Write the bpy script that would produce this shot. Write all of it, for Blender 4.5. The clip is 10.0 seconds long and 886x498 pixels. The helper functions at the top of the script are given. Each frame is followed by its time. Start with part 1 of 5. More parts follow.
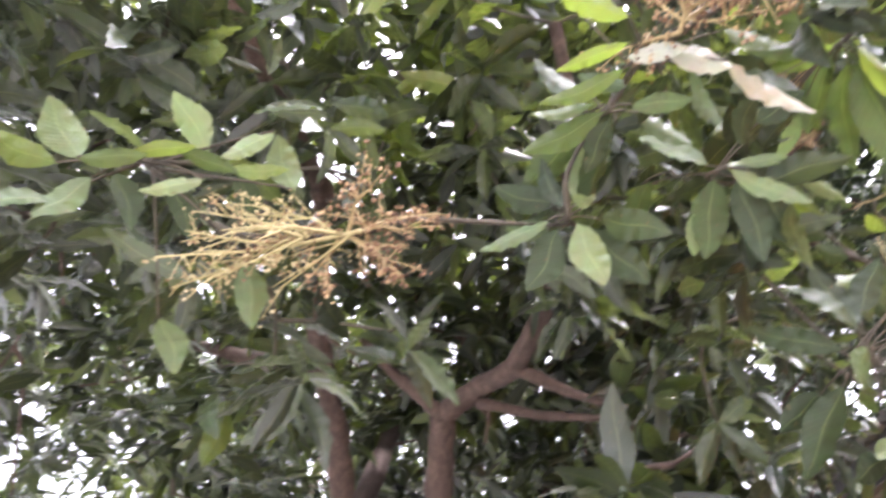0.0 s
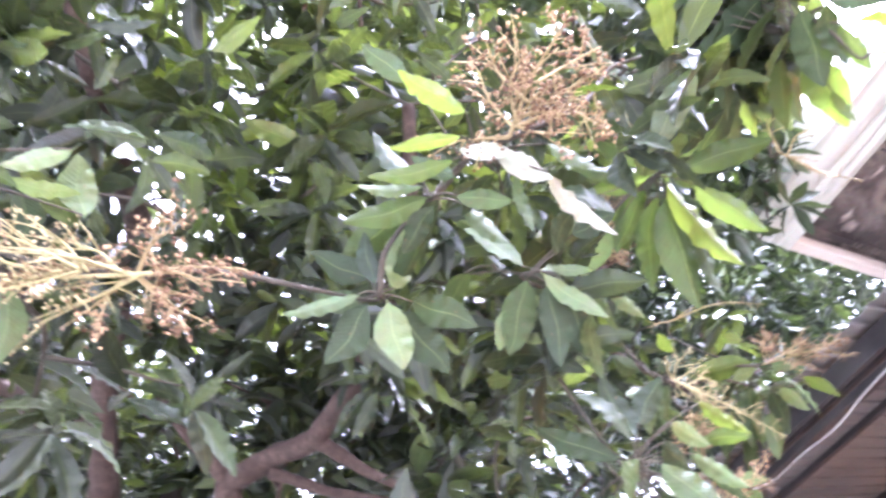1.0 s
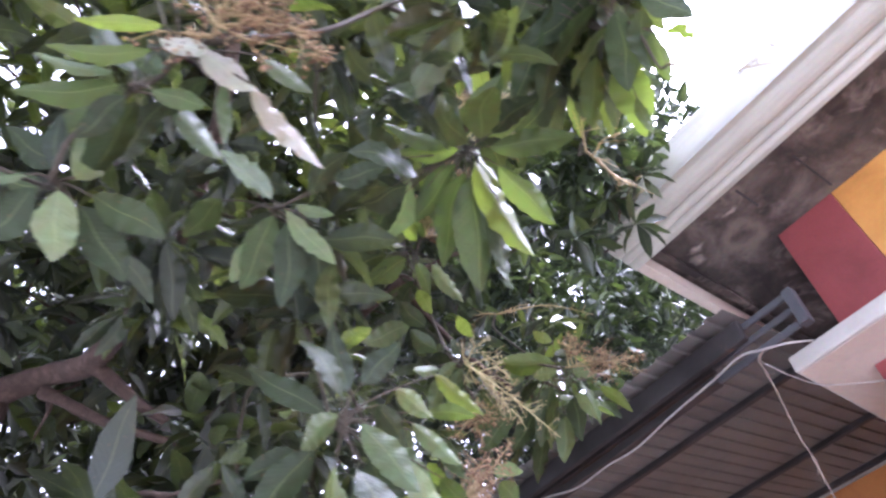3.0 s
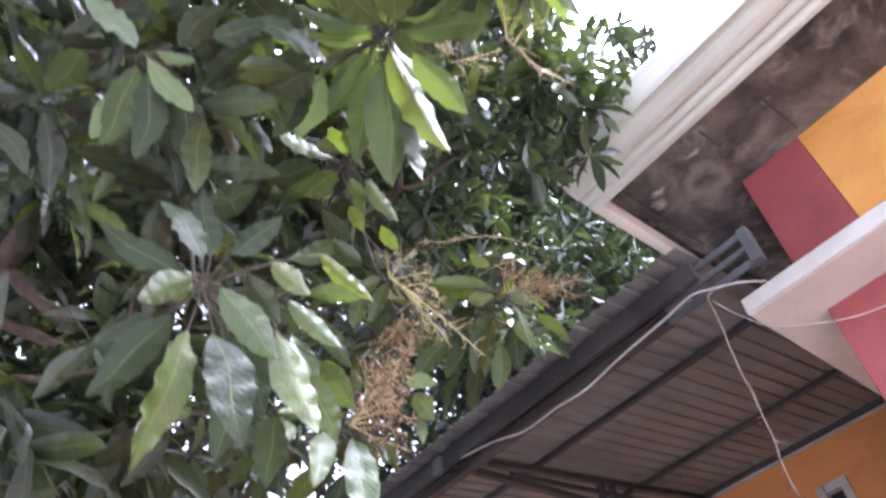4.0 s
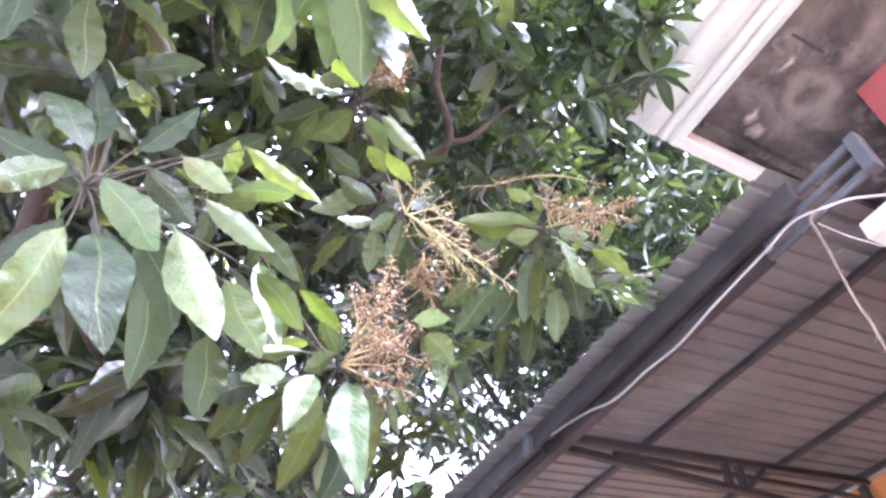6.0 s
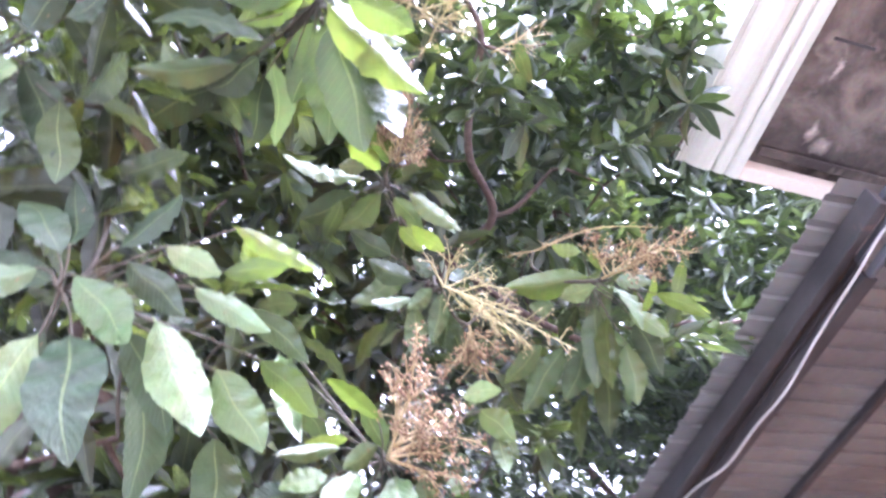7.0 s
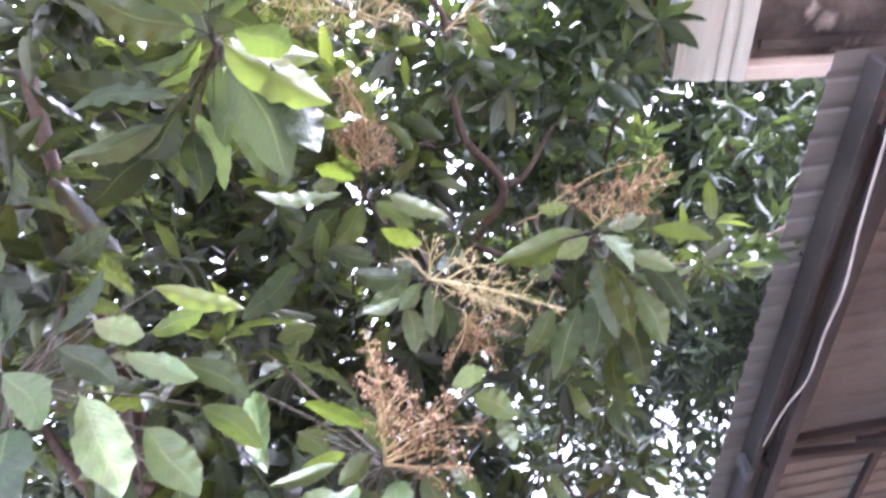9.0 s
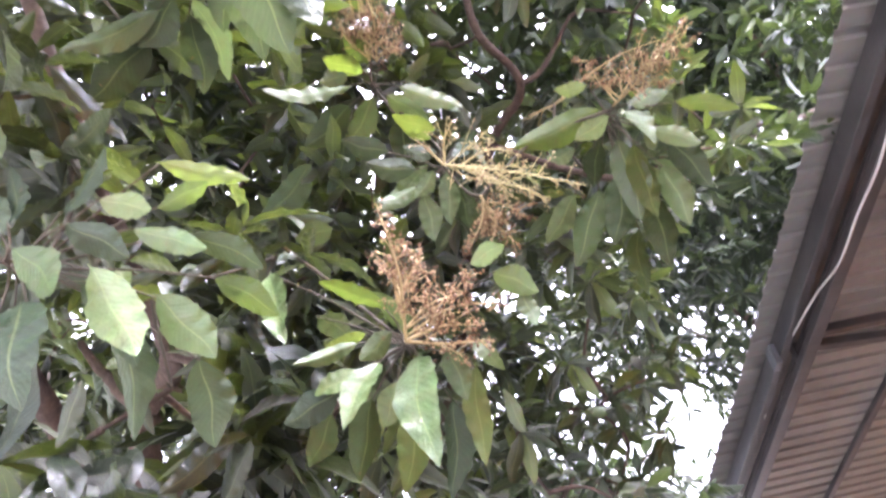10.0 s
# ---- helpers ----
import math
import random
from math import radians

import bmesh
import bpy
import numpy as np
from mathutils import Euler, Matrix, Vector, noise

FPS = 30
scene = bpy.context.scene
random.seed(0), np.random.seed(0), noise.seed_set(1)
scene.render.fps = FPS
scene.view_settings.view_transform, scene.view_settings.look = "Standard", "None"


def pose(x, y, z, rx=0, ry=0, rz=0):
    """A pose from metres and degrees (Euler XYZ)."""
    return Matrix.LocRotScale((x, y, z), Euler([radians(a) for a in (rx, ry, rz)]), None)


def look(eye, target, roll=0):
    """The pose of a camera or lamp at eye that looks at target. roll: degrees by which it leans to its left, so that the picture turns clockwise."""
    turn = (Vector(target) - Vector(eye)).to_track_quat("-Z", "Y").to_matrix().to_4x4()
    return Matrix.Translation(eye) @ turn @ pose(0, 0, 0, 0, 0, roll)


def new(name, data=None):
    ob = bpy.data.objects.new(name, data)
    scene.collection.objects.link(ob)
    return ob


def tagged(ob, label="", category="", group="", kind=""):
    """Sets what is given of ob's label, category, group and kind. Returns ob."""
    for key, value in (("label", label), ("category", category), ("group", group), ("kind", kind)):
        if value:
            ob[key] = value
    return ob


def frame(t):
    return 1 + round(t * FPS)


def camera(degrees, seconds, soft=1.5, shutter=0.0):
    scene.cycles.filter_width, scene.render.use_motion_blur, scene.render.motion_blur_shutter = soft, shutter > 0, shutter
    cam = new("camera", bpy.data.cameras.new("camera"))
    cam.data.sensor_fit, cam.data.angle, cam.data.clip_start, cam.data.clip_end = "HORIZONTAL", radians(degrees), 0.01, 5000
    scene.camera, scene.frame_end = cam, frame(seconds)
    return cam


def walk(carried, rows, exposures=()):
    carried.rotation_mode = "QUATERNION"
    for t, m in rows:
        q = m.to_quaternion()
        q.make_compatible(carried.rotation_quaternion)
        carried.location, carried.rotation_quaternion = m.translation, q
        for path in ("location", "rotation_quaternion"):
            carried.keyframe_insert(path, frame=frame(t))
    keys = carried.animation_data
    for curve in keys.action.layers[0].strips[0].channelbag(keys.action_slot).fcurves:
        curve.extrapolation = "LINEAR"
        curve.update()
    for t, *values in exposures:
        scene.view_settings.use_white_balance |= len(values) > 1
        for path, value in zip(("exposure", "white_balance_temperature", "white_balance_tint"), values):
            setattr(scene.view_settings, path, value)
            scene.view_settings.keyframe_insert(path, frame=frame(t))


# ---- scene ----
cam = camera(65.4, 10.0, soft=2.5, shutter=0.5)
PATH = [
    (0, (0.084, 0.085, 1.654), (0.311, 1.419, 3.128), -3.6),
    (0.5, (0.113, 0.083, 1.666), (0.547, 1.279, 3.209), -6.7),
    (1, (0.13, 0.085, 1.674), (0.77, 1.154, 3.238), -10.4),
    (1.5, (0.123, 0.089, 1.667), (0.959, 1.063, 3.201), -10.7),
    (2, (0.131, 0.096, 1.648), (1.017, 1.042, 3.171), -8.5),
    (2.5, (0.268, 0.072, 1.645), (1.144, 1.005, 3.182), -8.9),
    (3, (0.48, 0.006, 1.631), (1.318, 1.001, 3.151), -6.5),
    (3.2, (0.577, -0.033, 1.612), (1.384, 0.968, 3.144), -6.8),
    (4.3, (0.829, 0.11, 1.547), (1.747, 1.16, 2.981), -4.8),
    (4.5, (0.873, 0.141, 1.557), (1.817, 1.204, 2.964), -5.7),
    (5, (0.986, 0.159, 1.578), (1.765, 1.317, 3.011), -3.2),
    (5.2, (1.042, 0.147, 1.582), (1.77, 1.348, 3.006), -1.6),
    (6.3, (1.264, 0.205, 1.605), (1.74, 1.391, 3.144), 3.6),
    (6.5, (1.294, 0.233, 1.614), (1.718, 1.39, 3.189), 4.2),
    (7, (1.365, 0.271, 1.655), (1.612, 1.354, 3.318), 1.9),
    (7.5, (1.497, 0.237, 1.699), (1.595, 1.268, 3.41), 1.8),
    (8, (1.62, 0.226, 1.7), (1.733, 1.258, 3.409), -2.9),
    (8.5, (1.653, 0.205, 1.696), (1.714, 1.258, 3.395), -2.4),
    (9, (1.654, 0.234, 1.673), (1.639, 1.382, 3.311), -1.9),
    (9.5, (1.659, 0.289, 1.649), (1.572, 1.515, 3.227), -0.5),
    (10, (1.667, 0.343, 1.638), (1.567, 1.646, 3.151), -1.7),
]
EXPOSURES = [(0, 2.79, 6050, 25), (0.5, 3.2, 5550, 29), (1, 3.42, 5300, 31), (1.6, 3.12, 5250, 32), (2.2, 2.49, 5300, 32), (3, 2.36, 5300, 32), (4.5, 2.69, 5500, 28), (5, 3.13, 5480, 28), (6.5, 3.53, 5200, 32), (7.2, 3.53, 5150, 32), (8, 3.33, 5330, 32), (9, 3.17, 5350, 32), (10, 3.25, 5750, 27)]
walk(cam, [(t, look(eye, target, roll)) for t, eye, target, roll in PATH], EXPOSURES)

# ---- sky and sun: bright hazy daylight, the sun high behind the path ----
SUN_ELEVATION, SUN_AZIMUTH = 68.0, 130.0     # azimuth: degrees from +y towards +x
world = bpy.data.worlds.new("sky")
scene.world = world
world.use_nodes = True
nodes, links = world.node_tree.nodes, world.node_tree.links
sky = nodes.new("ShaderNodeTexSky")
sky.sky_type, sky.sun_disc = "NISHITA", False
sky.sun_elevation, sky.sun_rotation = radians(SUN_ELEVATION), radians(SUN_AZIMUTH)
sky.air_density, sky.dust_density, sky.ozone_density = 0.6, 9.0, 0.6
haze = nodes.new("ShaderNodeHueSaturation")
haze.inputs["Saturation"].default_value, haze.inputs["Value"].default_value = 0.2, 2.5
links.new(sky.outputs[0], haze.inputs["Color"])
links.new(haze.outputs[0], nodes["Background"].inputs[0])
nodes["Background"].inputs[1].default_value = 0.15
sun_data = bpy.data.lights.new("sun", "SUN")
sun_data.energy, sun_data.angle, sun_data.color = 1.5, radians(12.0), (1.0, 0.96, 0.89)
sun = new("sun", sun_data)
ca, sa, ce, se = math.cos(radians(SUN_AZIMUTH)), math.sin(radians(SUN_AZIMUTH)), math.cos(radians(SUN_ELEVATION)), math.sin(radians(SUN_ELEVATION))
sun.matrix_world = look((30 * sa * ce, 30 * ca * ce, 30 * se), (0, 0, 0))


# ---- materials ----
def material(name):
    m = bpy.data.materials.new(name)
    m.use_nodes = True
    return m, m.node_tree.nodes, m.node_tree.links, m.node_tree.nodes["Principled BSDF"]


def ramp(nodes, stops):
    r = nodes.new("ShaderNodeValToRGB")
    while len(r.color_ramp.elements) < len(stops):
        r.color_ramp.elements.new(0.5)
    for e, (p, c) in zip(r.color_ramp.elements, stops):
        e.position, e.color = p, (*c, 1)
    return r


def noise_node(nodes, links, coords, scale, detail=6.0, rough=0.6, distort=0.0):
    n = nodes.new("ShaderNodeTexNoise")
    n.inputs["Scale"].default_value, n.inputs["Detail"].default_value = scale, detail
    n.inputs["Roughness"].default_value, n.inputs["Distortion"].default_value = rough, distort
    links.new(coords, n.inputs["Vector"])
    return n


def math_node(nodes, links, op, a, b=None):
    n = nodes.new("ShaderNodeMath")
    n.operation = op
    for slot, v in zip(n.inputs, (a, b)):
        if v is None:
            continue
        if isinstance(v, (int, float)):
            slot.default_value = v
        else:
            links.new(v, slot)
    return n.outputs[0]


def mix_color(nodes, links, fac, a, b, mode="MIX"):
    n = nodes.new("ShaderNodeMix")
    n.data_type, n.blend_type = "RGBA", mode
    for slot, v in ((n.inputs[0], fac), (n.inputs[6], a), (n.inputs[7], b)):
        if isinstance(v, (int, float)):
            slot.default_value = v
        elif isinstance(v, tuple):
            slot.default_value = (*v, 1)
        else:
            links.new(v, slot)
    return n.outputs[2]


def bump(nodes, links, bsdf, height, strength, distance=0.01):
    b = nodes.new("ShaderNodeBump")
    b.inputs["Strength"].default_value, b.inputs["Distance"].default_value = strength, distance
    links.new(height, b.inputs["Height"])
    links.new(b.outputs[0], bsdf.inputs["Normal"])
    return b


def weathered(name, stops, scale, rough=0.8, stain=None, stain_scale=1.5, stain_at=(0.45, 0.7), grain=60.0, bumpiness=0.25, streak=(1, 1, 1)):
    """A painted, plastered or cast surface: broad patches, fine grain and, if asked, dark stains."""
    m, nodes, links, b = material(name)
    geo = nodes.new("ShaderNodeNewGeometry").outputs["Position"]
    stretch = nodes.new("ShaderNodeMapping")
    stretch.inputs["Scale"].default_value = streak
    links.new(geo, stretch.inputs["Vector"])
    broad = noise_node(nodes, links, stretch.outputs[0], scale)
    colour = ramp(nodes, stops)
    links.new(broad.outputs[0], colour.inputs[0])
    out = colour.outputs[0]
    if stain:
        patch = noise_node(nodes, links, stretch.outputs[0], stain_scale, 8.0, 0.65, 0.6)
        edge = nodes.new("ShaderNodeMapRange")
        edge.inputs[1].default_value, edge.inputs[2].default_value = stain_at
        links.new(patch.outputs[0], edge.inputs[0])
        out = mix_color(nodes, links, edge.outputs[0], out, stain)
    fine = noise_node(nodes, links, geo, grain, 4.0)
    out = mix_color(nodes, links, 0.25, out, fine.outputs[1], "SOFT_LIGHT")
    links.new(out, b.inputs["Base Color"])
    b.inputs["Roughness"].default_value = rough
    bump(nodes, links, b, fine.outputs[0], bumpiness, 0.004)
    return m


def leaf_material(name, stops, thin, single, see=0.38, gloss=(0.26, 0.44, 0.8)):
    """Glossy dark leaf with paler midrib and side veins; light shines through it. single: every leaf is an object of its own."""
    m, nodes, links, b = material(name)
    if single:
        chance = nodes.new("ShaderNodeObjectInfo").outputs["Random"]
    else:
        chance = nodes.new("ShaderNodeNewGeometry").outputs["Random Per Island"]
    uv = nodes.new("ShaderNodeUVMap").outputs[0]
    parts = nodes.new("ShaderNodeSeparateXYZ")
    links.new(uv, parts.inputs[0])
    across = math_node(nodes, links, "ABSOLUTE", math_node(nodes, links, "SUBTRACT", parts.outputs[0], 0.5))
    rib = math_node(nodes, links, "LESS_THAN", across, 0.024)
    slant = math_node(nodes, links, "SUBTRACT", parts.outputs[1], math_node(nodes, links, "MULTIPLY", across, 0.35))
    veins = math_node(nodes, links, "SINE", math_node(nodes, links, "MULTIPLY", slant, 95.0))
    vein_mask = math_node(nodes, links, "GREATER_THAN", veins, 0.9)
    colour = ramp(nodes, stops)
    links.new(chance, colour.inputs[0])
    geo = nodes.new("ShaderNodeNewGeometry").outputs["Position"]
    blotch = noise_node(nodes, links, geo, 38.0, 5.0, 0.6)
    out = mix_color(nodes, links, 0.35, colour.outputs[0], blotch.outputs[1], "SOFT_LIGHT")
    pale = mix_color(nodes, links, 1.0, out, (0.055, 0.062, 0.022), "ADD")
    lines = math_node(nodes, links, "MAXIMUM", rib, math_node(nodes, links, "MULTIPLY", vein_mask, 0.16))
    out = mix_color(nodes, links, lines, out, pale)
    spots = noise_node(nodes, links, geo, 90.0, 2.0)
    worn = nodes.new("ShaderNodeMapRange")
    worn.inputs[1].default_value, worn.inputs[2].default_value = 0.70, 0.76
    links.new(spots.outputs[0], worn.inputs[0])
    out = mix_color(nodes, links, worn.outputs[0], out, (0.12, 0.07, 0.03))
    links.new(out, b.inputs["Base Color"])
    rough = nodes.new("ShaderNodeMapRange")
    rough.inputs[3].default_value, rough.inputs[4].default_value = gloss[0], gloss[1]
    links.new(blotch.outputs[0], rough.inputs[0])
    links.new(rough.outputs[0], b.inputs["Roughness"])
    b.inputs["Specular IOR Level"].default_value = gloss[2]
    bump(nodes, links, b, math_node(nodes, links, "ADD", math_node(nodes, links, "MULTIPLY", veins, 0.05), math_node(nodes, links, "MULTIPLY", blotch.outputs[0], 2.0)), 0.6, 0.004)
    glow = nodes.new("ShaderNodeBsdfTranslucent")
    shine = ramp(nodes, [(0.0, tuple(c * 0.3 for c in thin)), (0.6, tuple(c * 0.6 for c in thin)), (0.85, thin), (1.0, tuple(c * 1.35 for c in thin))])
    links.new(chance, shine.inputs[0])
    links.new(shine.outputs[0], glow.inputs[0])
    both = nodes.new("ShaderNodeMixShader")
    both.inputs[0].default_value = see
    links.new(b.outputs[0], both.inputs[1])
    links.new(glow.outputs[0], both.inputs[2])
    links.new(both.outputs[0], nodes["Material Output"].inputs[0])
    return m


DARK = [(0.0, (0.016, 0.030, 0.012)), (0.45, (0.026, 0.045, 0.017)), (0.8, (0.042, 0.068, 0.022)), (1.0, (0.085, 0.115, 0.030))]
# Darker copy of the leaf, the shade inside the crown put into its colour.
SHADED = [(0.0, (0.014, 0.022, 0.013)), (0.5, (0.022, 0.034, 0.018)), (0.85, (0.040, 0.060, 0.026)), (1.0, (0.09, 0.12, 0.035))]
# Sunlit and half-lit copies of one leaf, the light put into the colour.
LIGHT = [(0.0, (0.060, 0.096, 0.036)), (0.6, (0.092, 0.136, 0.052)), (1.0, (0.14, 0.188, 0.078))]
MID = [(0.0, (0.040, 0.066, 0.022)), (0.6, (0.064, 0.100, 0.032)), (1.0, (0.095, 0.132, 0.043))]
LIME = [(0.0, (0.050, 0.080, 0.018)), (0.6, (0.085, 0.125, 0.024)), (1.0, (0.14, 0.175, 0.032))]
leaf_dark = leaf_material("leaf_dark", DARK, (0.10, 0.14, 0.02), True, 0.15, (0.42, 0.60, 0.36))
leaf_half_lit = leaf_material("leaf_half_lit", MID, (0.12, 0.17, 0.03), True, 0.18, (0.32, 0.50, 0.5))
leaf_sunlit = leaf_material("leaf_sunlit", LIGHT, (0.14, 0.19, 0.05), True, 0.26, (0.32, 0.50, 0.5))
# Sky sheen on a leaf, put into its base colour as grey-white.
leaf_sheen = leaf_material("leaf_sheen", [(0.0, (0.24, 0.25, 0.19)), (1.0, (0.38, 0.38, 0.30))], (0.2, 0.24, 0.1), True, 0.25)
leaf_lime = leaf_material("leaf_lime", LIME, (0.165, 0.235, 0.026), True, 0.43, (0.40, 0.56, 0.42))
leaf_shaded = leaf_material("leaf_shaded", SHADED, (0.150, 0.195, 0.022), False, 0.20, (0.24, 0.44, 0.62))
leaf_outer = leaf_material("leaf_outer", DARK, (0.10, 0.145, 0.022), False, 0.17, (0.24, 0.44, 0.65))
leaf_backlit = leaf_material("leaf_backlit", LIME, (0.17, 0.235, 0.026), False, 0.43, (0.40, 0.56, 0.42))
leaf_far = leaf_material("leaf_far", SHADED, (0.08, 0.12, 0.02), False, 0.10, (0.40, 0.58, 0.35))


def bark_material(name, stops):
    m, nodes, links, b = material(name)
    geo = nodes.new("ShaderNodeNewGeometry").outputs["Position"]
    squash = nodes.new("ShaderNodeMapping")
    squash.inputs["Scale"].default_value = (1, 1, 0.35)
    links.new(geo, squash.inputs["Vector"])
    plates = noise_node(nodes, links, squash.outputs[0], 45.0, 8.0, 0.7, 0.8)
    broad = noise_node(nodes, links, geo, 6.0, 4.0)
    colour = ramp(nodes, stops)
    links.new(math_node(nodes, links, "ADD", math_node(nodes, links, "MULTIPLY", plates.outputs[0], 0.6), math_node(nodes, links, "MULTIPLY", broad.outputs[0], 0.4)), colour.inputs[0])
    links.new(colour.outputs[0], b.inputs["Base Color"])
    b.inputs["Roughness"].default_value = 0.9
    bump(nodes, links, b, plates.outputs[0], 0.8, 0.01)
    return m


bark = bark_material("bark", [(0.3, (0.032, 0.020, 0.014)), (0.5, (0.070, 0.046, 0.035)), (0.7, (0.15, 0.106, 0.080))])
twig_bark = bark_material("twig_bark", [(0.3, (0.03, 0.028, 0.02)), (0.7, (0.09, 0.075, 0.05))])


def flower_material(name, stops):
    m, nodes, links, b = material(name)
    colour = ramp(nodes, stops)
    links.new(nodes.new("ShaderNodeNewGeometry").outputs["Random Per Island"], colour.inputs[0])
    links.new(colour.outputs[0], b.inputs["Base Color"])
    b.inputs["Roughness"].default_value = 0.85
    return m


floret_brown = flower_material("floret_brown", [(0, (0.08, 0.042, 0.022)), (0.6, (0.19, 0.115, 0.060)), (1, (0.36, 0.26, 0.14))])
floret_cream = flower_material("floret_cream", [(0, (0.16, 0.095, 0.05)), (0.5, (0.32, 0.25, 0.125)), (1, (0.48, 0.43, 0.25))])
stalk_cream = flower_material("stalk_cream", [(0, (0.28, 0.25, 0.115)), (1, (0.38, 0.34, 0.17))])
stalk_brown = flower_material("stalk_brown", [(0, (0.25, 0.19, 0.09)), (1, (0.36, 0.29, 0.15))])

white_paint = weathered("white_paint", [(0.3, (0.44, 0.43, 0.385)), (0.7, (0.59, 0.58, 0.53))], 3.0, 0.7, (0.34, 0.325, 0.30), 2.6, (0.57, 0.88), 55.0, 0.3)
cornice_paint = weathered("cornice_paint", [(0.3, (0.42, 0.425, 0.36)), (0.7, (0.58, 0.585, 0.505))], 2.2, 0.48, (0.31, 0.30, 0.25), 2.4, (0.50, 0.85), 55.0, 0.3, (4.5, 0.5, 4.5))
orange_paint = weathered("orange_paint", [(0.3, (0.68, 0.31, 0.065)), (0.7, (0.77, 0.40, 0.105))], 2.0, 0.75, (0.50, 0.23, 0.05), 1.8, (0.55, 0.85), 70.0, 0.3)
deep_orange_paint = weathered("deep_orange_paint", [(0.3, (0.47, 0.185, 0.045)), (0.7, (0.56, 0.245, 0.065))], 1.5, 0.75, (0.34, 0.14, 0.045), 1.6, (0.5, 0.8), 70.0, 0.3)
red_paint = weathered("red_paint", [(0.3, (0.27, 0.058, 0.058)), (0.7, (0.34, 0.085, 0.085))], 2.0, 0.7, (0.19, 0.05, 0.05), 2.0, (0.5, 0.8), 70.0, 0.3)


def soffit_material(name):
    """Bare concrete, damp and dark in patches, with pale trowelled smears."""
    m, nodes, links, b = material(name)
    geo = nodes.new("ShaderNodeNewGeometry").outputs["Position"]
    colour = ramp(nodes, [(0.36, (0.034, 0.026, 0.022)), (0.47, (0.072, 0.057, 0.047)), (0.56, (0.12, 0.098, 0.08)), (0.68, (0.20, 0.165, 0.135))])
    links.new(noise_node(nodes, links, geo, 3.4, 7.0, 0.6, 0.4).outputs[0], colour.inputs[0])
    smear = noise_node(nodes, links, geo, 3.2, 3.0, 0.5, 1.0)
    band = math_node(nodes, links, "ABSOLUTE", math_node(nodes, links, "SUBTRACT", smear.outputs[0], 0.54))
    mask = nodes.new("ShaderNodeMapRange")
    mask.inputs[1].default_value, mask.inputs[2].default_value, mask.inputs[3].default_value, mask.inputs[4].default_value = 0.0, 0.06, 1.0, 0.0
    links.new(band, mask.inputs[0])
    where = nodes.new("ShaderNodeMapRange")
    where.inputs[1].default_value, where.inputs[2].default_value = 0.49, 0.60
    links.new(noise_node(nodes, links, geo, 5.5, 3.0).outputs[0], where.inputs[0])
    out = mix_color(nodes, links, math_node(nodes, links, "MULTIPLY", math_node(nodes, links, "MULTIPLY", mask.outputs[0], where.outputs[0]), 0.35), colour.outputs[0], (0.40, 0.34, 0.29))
    warp = nodes.new("ShaderNodeVectorMath")
    warp.operation = "MULTIPLY_ADD"
    links.new(noise_node(nodes, links, geo, 9.0, 4.0).outputs[1], warp.inputs[0])
    warp.inputs[1].default_value = (0.12, 0.12, 0.0)
    links.new(geo, warp.inputs[2])
    for cx, cy, squash, ring, wide, tone, much in ((3.235, 0.885, 1.0, 0.085, 0.05, (0.21, 0.165, 0.13), 0.85), (3.05, 0.82, 2.6, 0.0, 0.055, (0.50, 0.43, 0.37), 0.95),
                                                   (3.085, 1.09, 2.0, 0.0, 0.05, (0.46, 0.39, 0.33), 0.9), (3.155, 1.135, 0.7, 0.0, 0.036, (0.42, 0.36, 0.31), 0.8), (3.0, 0.60, 0.8, 0.0, 0.08, (0.24, 0.20, 0.16), 0.35), (3.1, 0.25, 1.6, 0.0, 0.13, (0.26, 0.21, 0.17), 0.3)):
        place = nodes.new("ShaderNodeMapping")
        place.inputs["Location"].default_value, place.inputs["Scale"].default_value = (-cx * squash, -cy, 0), (squash, 1, 0)
        links.new(warp.outputs[0], place.inputs["Vector"])
        size = nodes.new("ShaderNodeVectorMath")
        size.operation = "LENGTH"
        links.new(place.outputs[0], size.inputs[0])
        off = math_node(nodes, links, "ABSOLUTE", math_node(nodes, links, "SUBTRACT", size.outputs["Value"], ring))
        fade = nodes.new("ShaderNodeMapRange")
        fade.inputs[1].default_value, fade.inputs[2].default_value, fade.inputs[3].default_value, fade.inputs[4].default_value = 0.0, wide, much, 0.0
        links.new(off, fade.inputs[0])
        out = mix_color(nodes, links, fade.outputs[0], out, tone)
    fine = noise_node(nodes, links, geo, 45.0, 4.0)
    out = mix_color(nodes, links, 0.3, out, fine.outputs[1], "SOFT_LIGHT")
    links.new(out, b.inputs["Base Color"])
    b.inputs["Roughness"].default_value = 0.9
    bump(nodes, links, b, fine.outputs[0], 0.5, 0.004)
    return m


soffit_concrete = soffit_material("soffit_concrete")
beige_plaster = weathered("beige_plaster", [(0.3, (0.52, 0.44, 0.36)), (0.7, (0.64, 0.56, 0.47))], 2.0, 0.85, (0.40, 0.32, 0.25), 1.6, (0.5, 0.8), 50.0, 0.4)
sheet_metal = weathered("sheet_metal", [(0.3, (0.152, 0.147, 0.135)), (0.7, (0.212, 0.205, 0.190))], 1.4, 0.55, (0.095, 0.088, 0.085), 1.3, (0.5, 0.8), 30.0, 0.1)
dark_steel = weathered("dark_steel", [(0.3, (0.022, 0.020, 0.020)), (0.7, (0.052, 0.048, 0.047))], 5.0, 0.5, (0.11, 0.07, 0.05), 9.0, (0.66, 0.74), 60.0, 0.25)
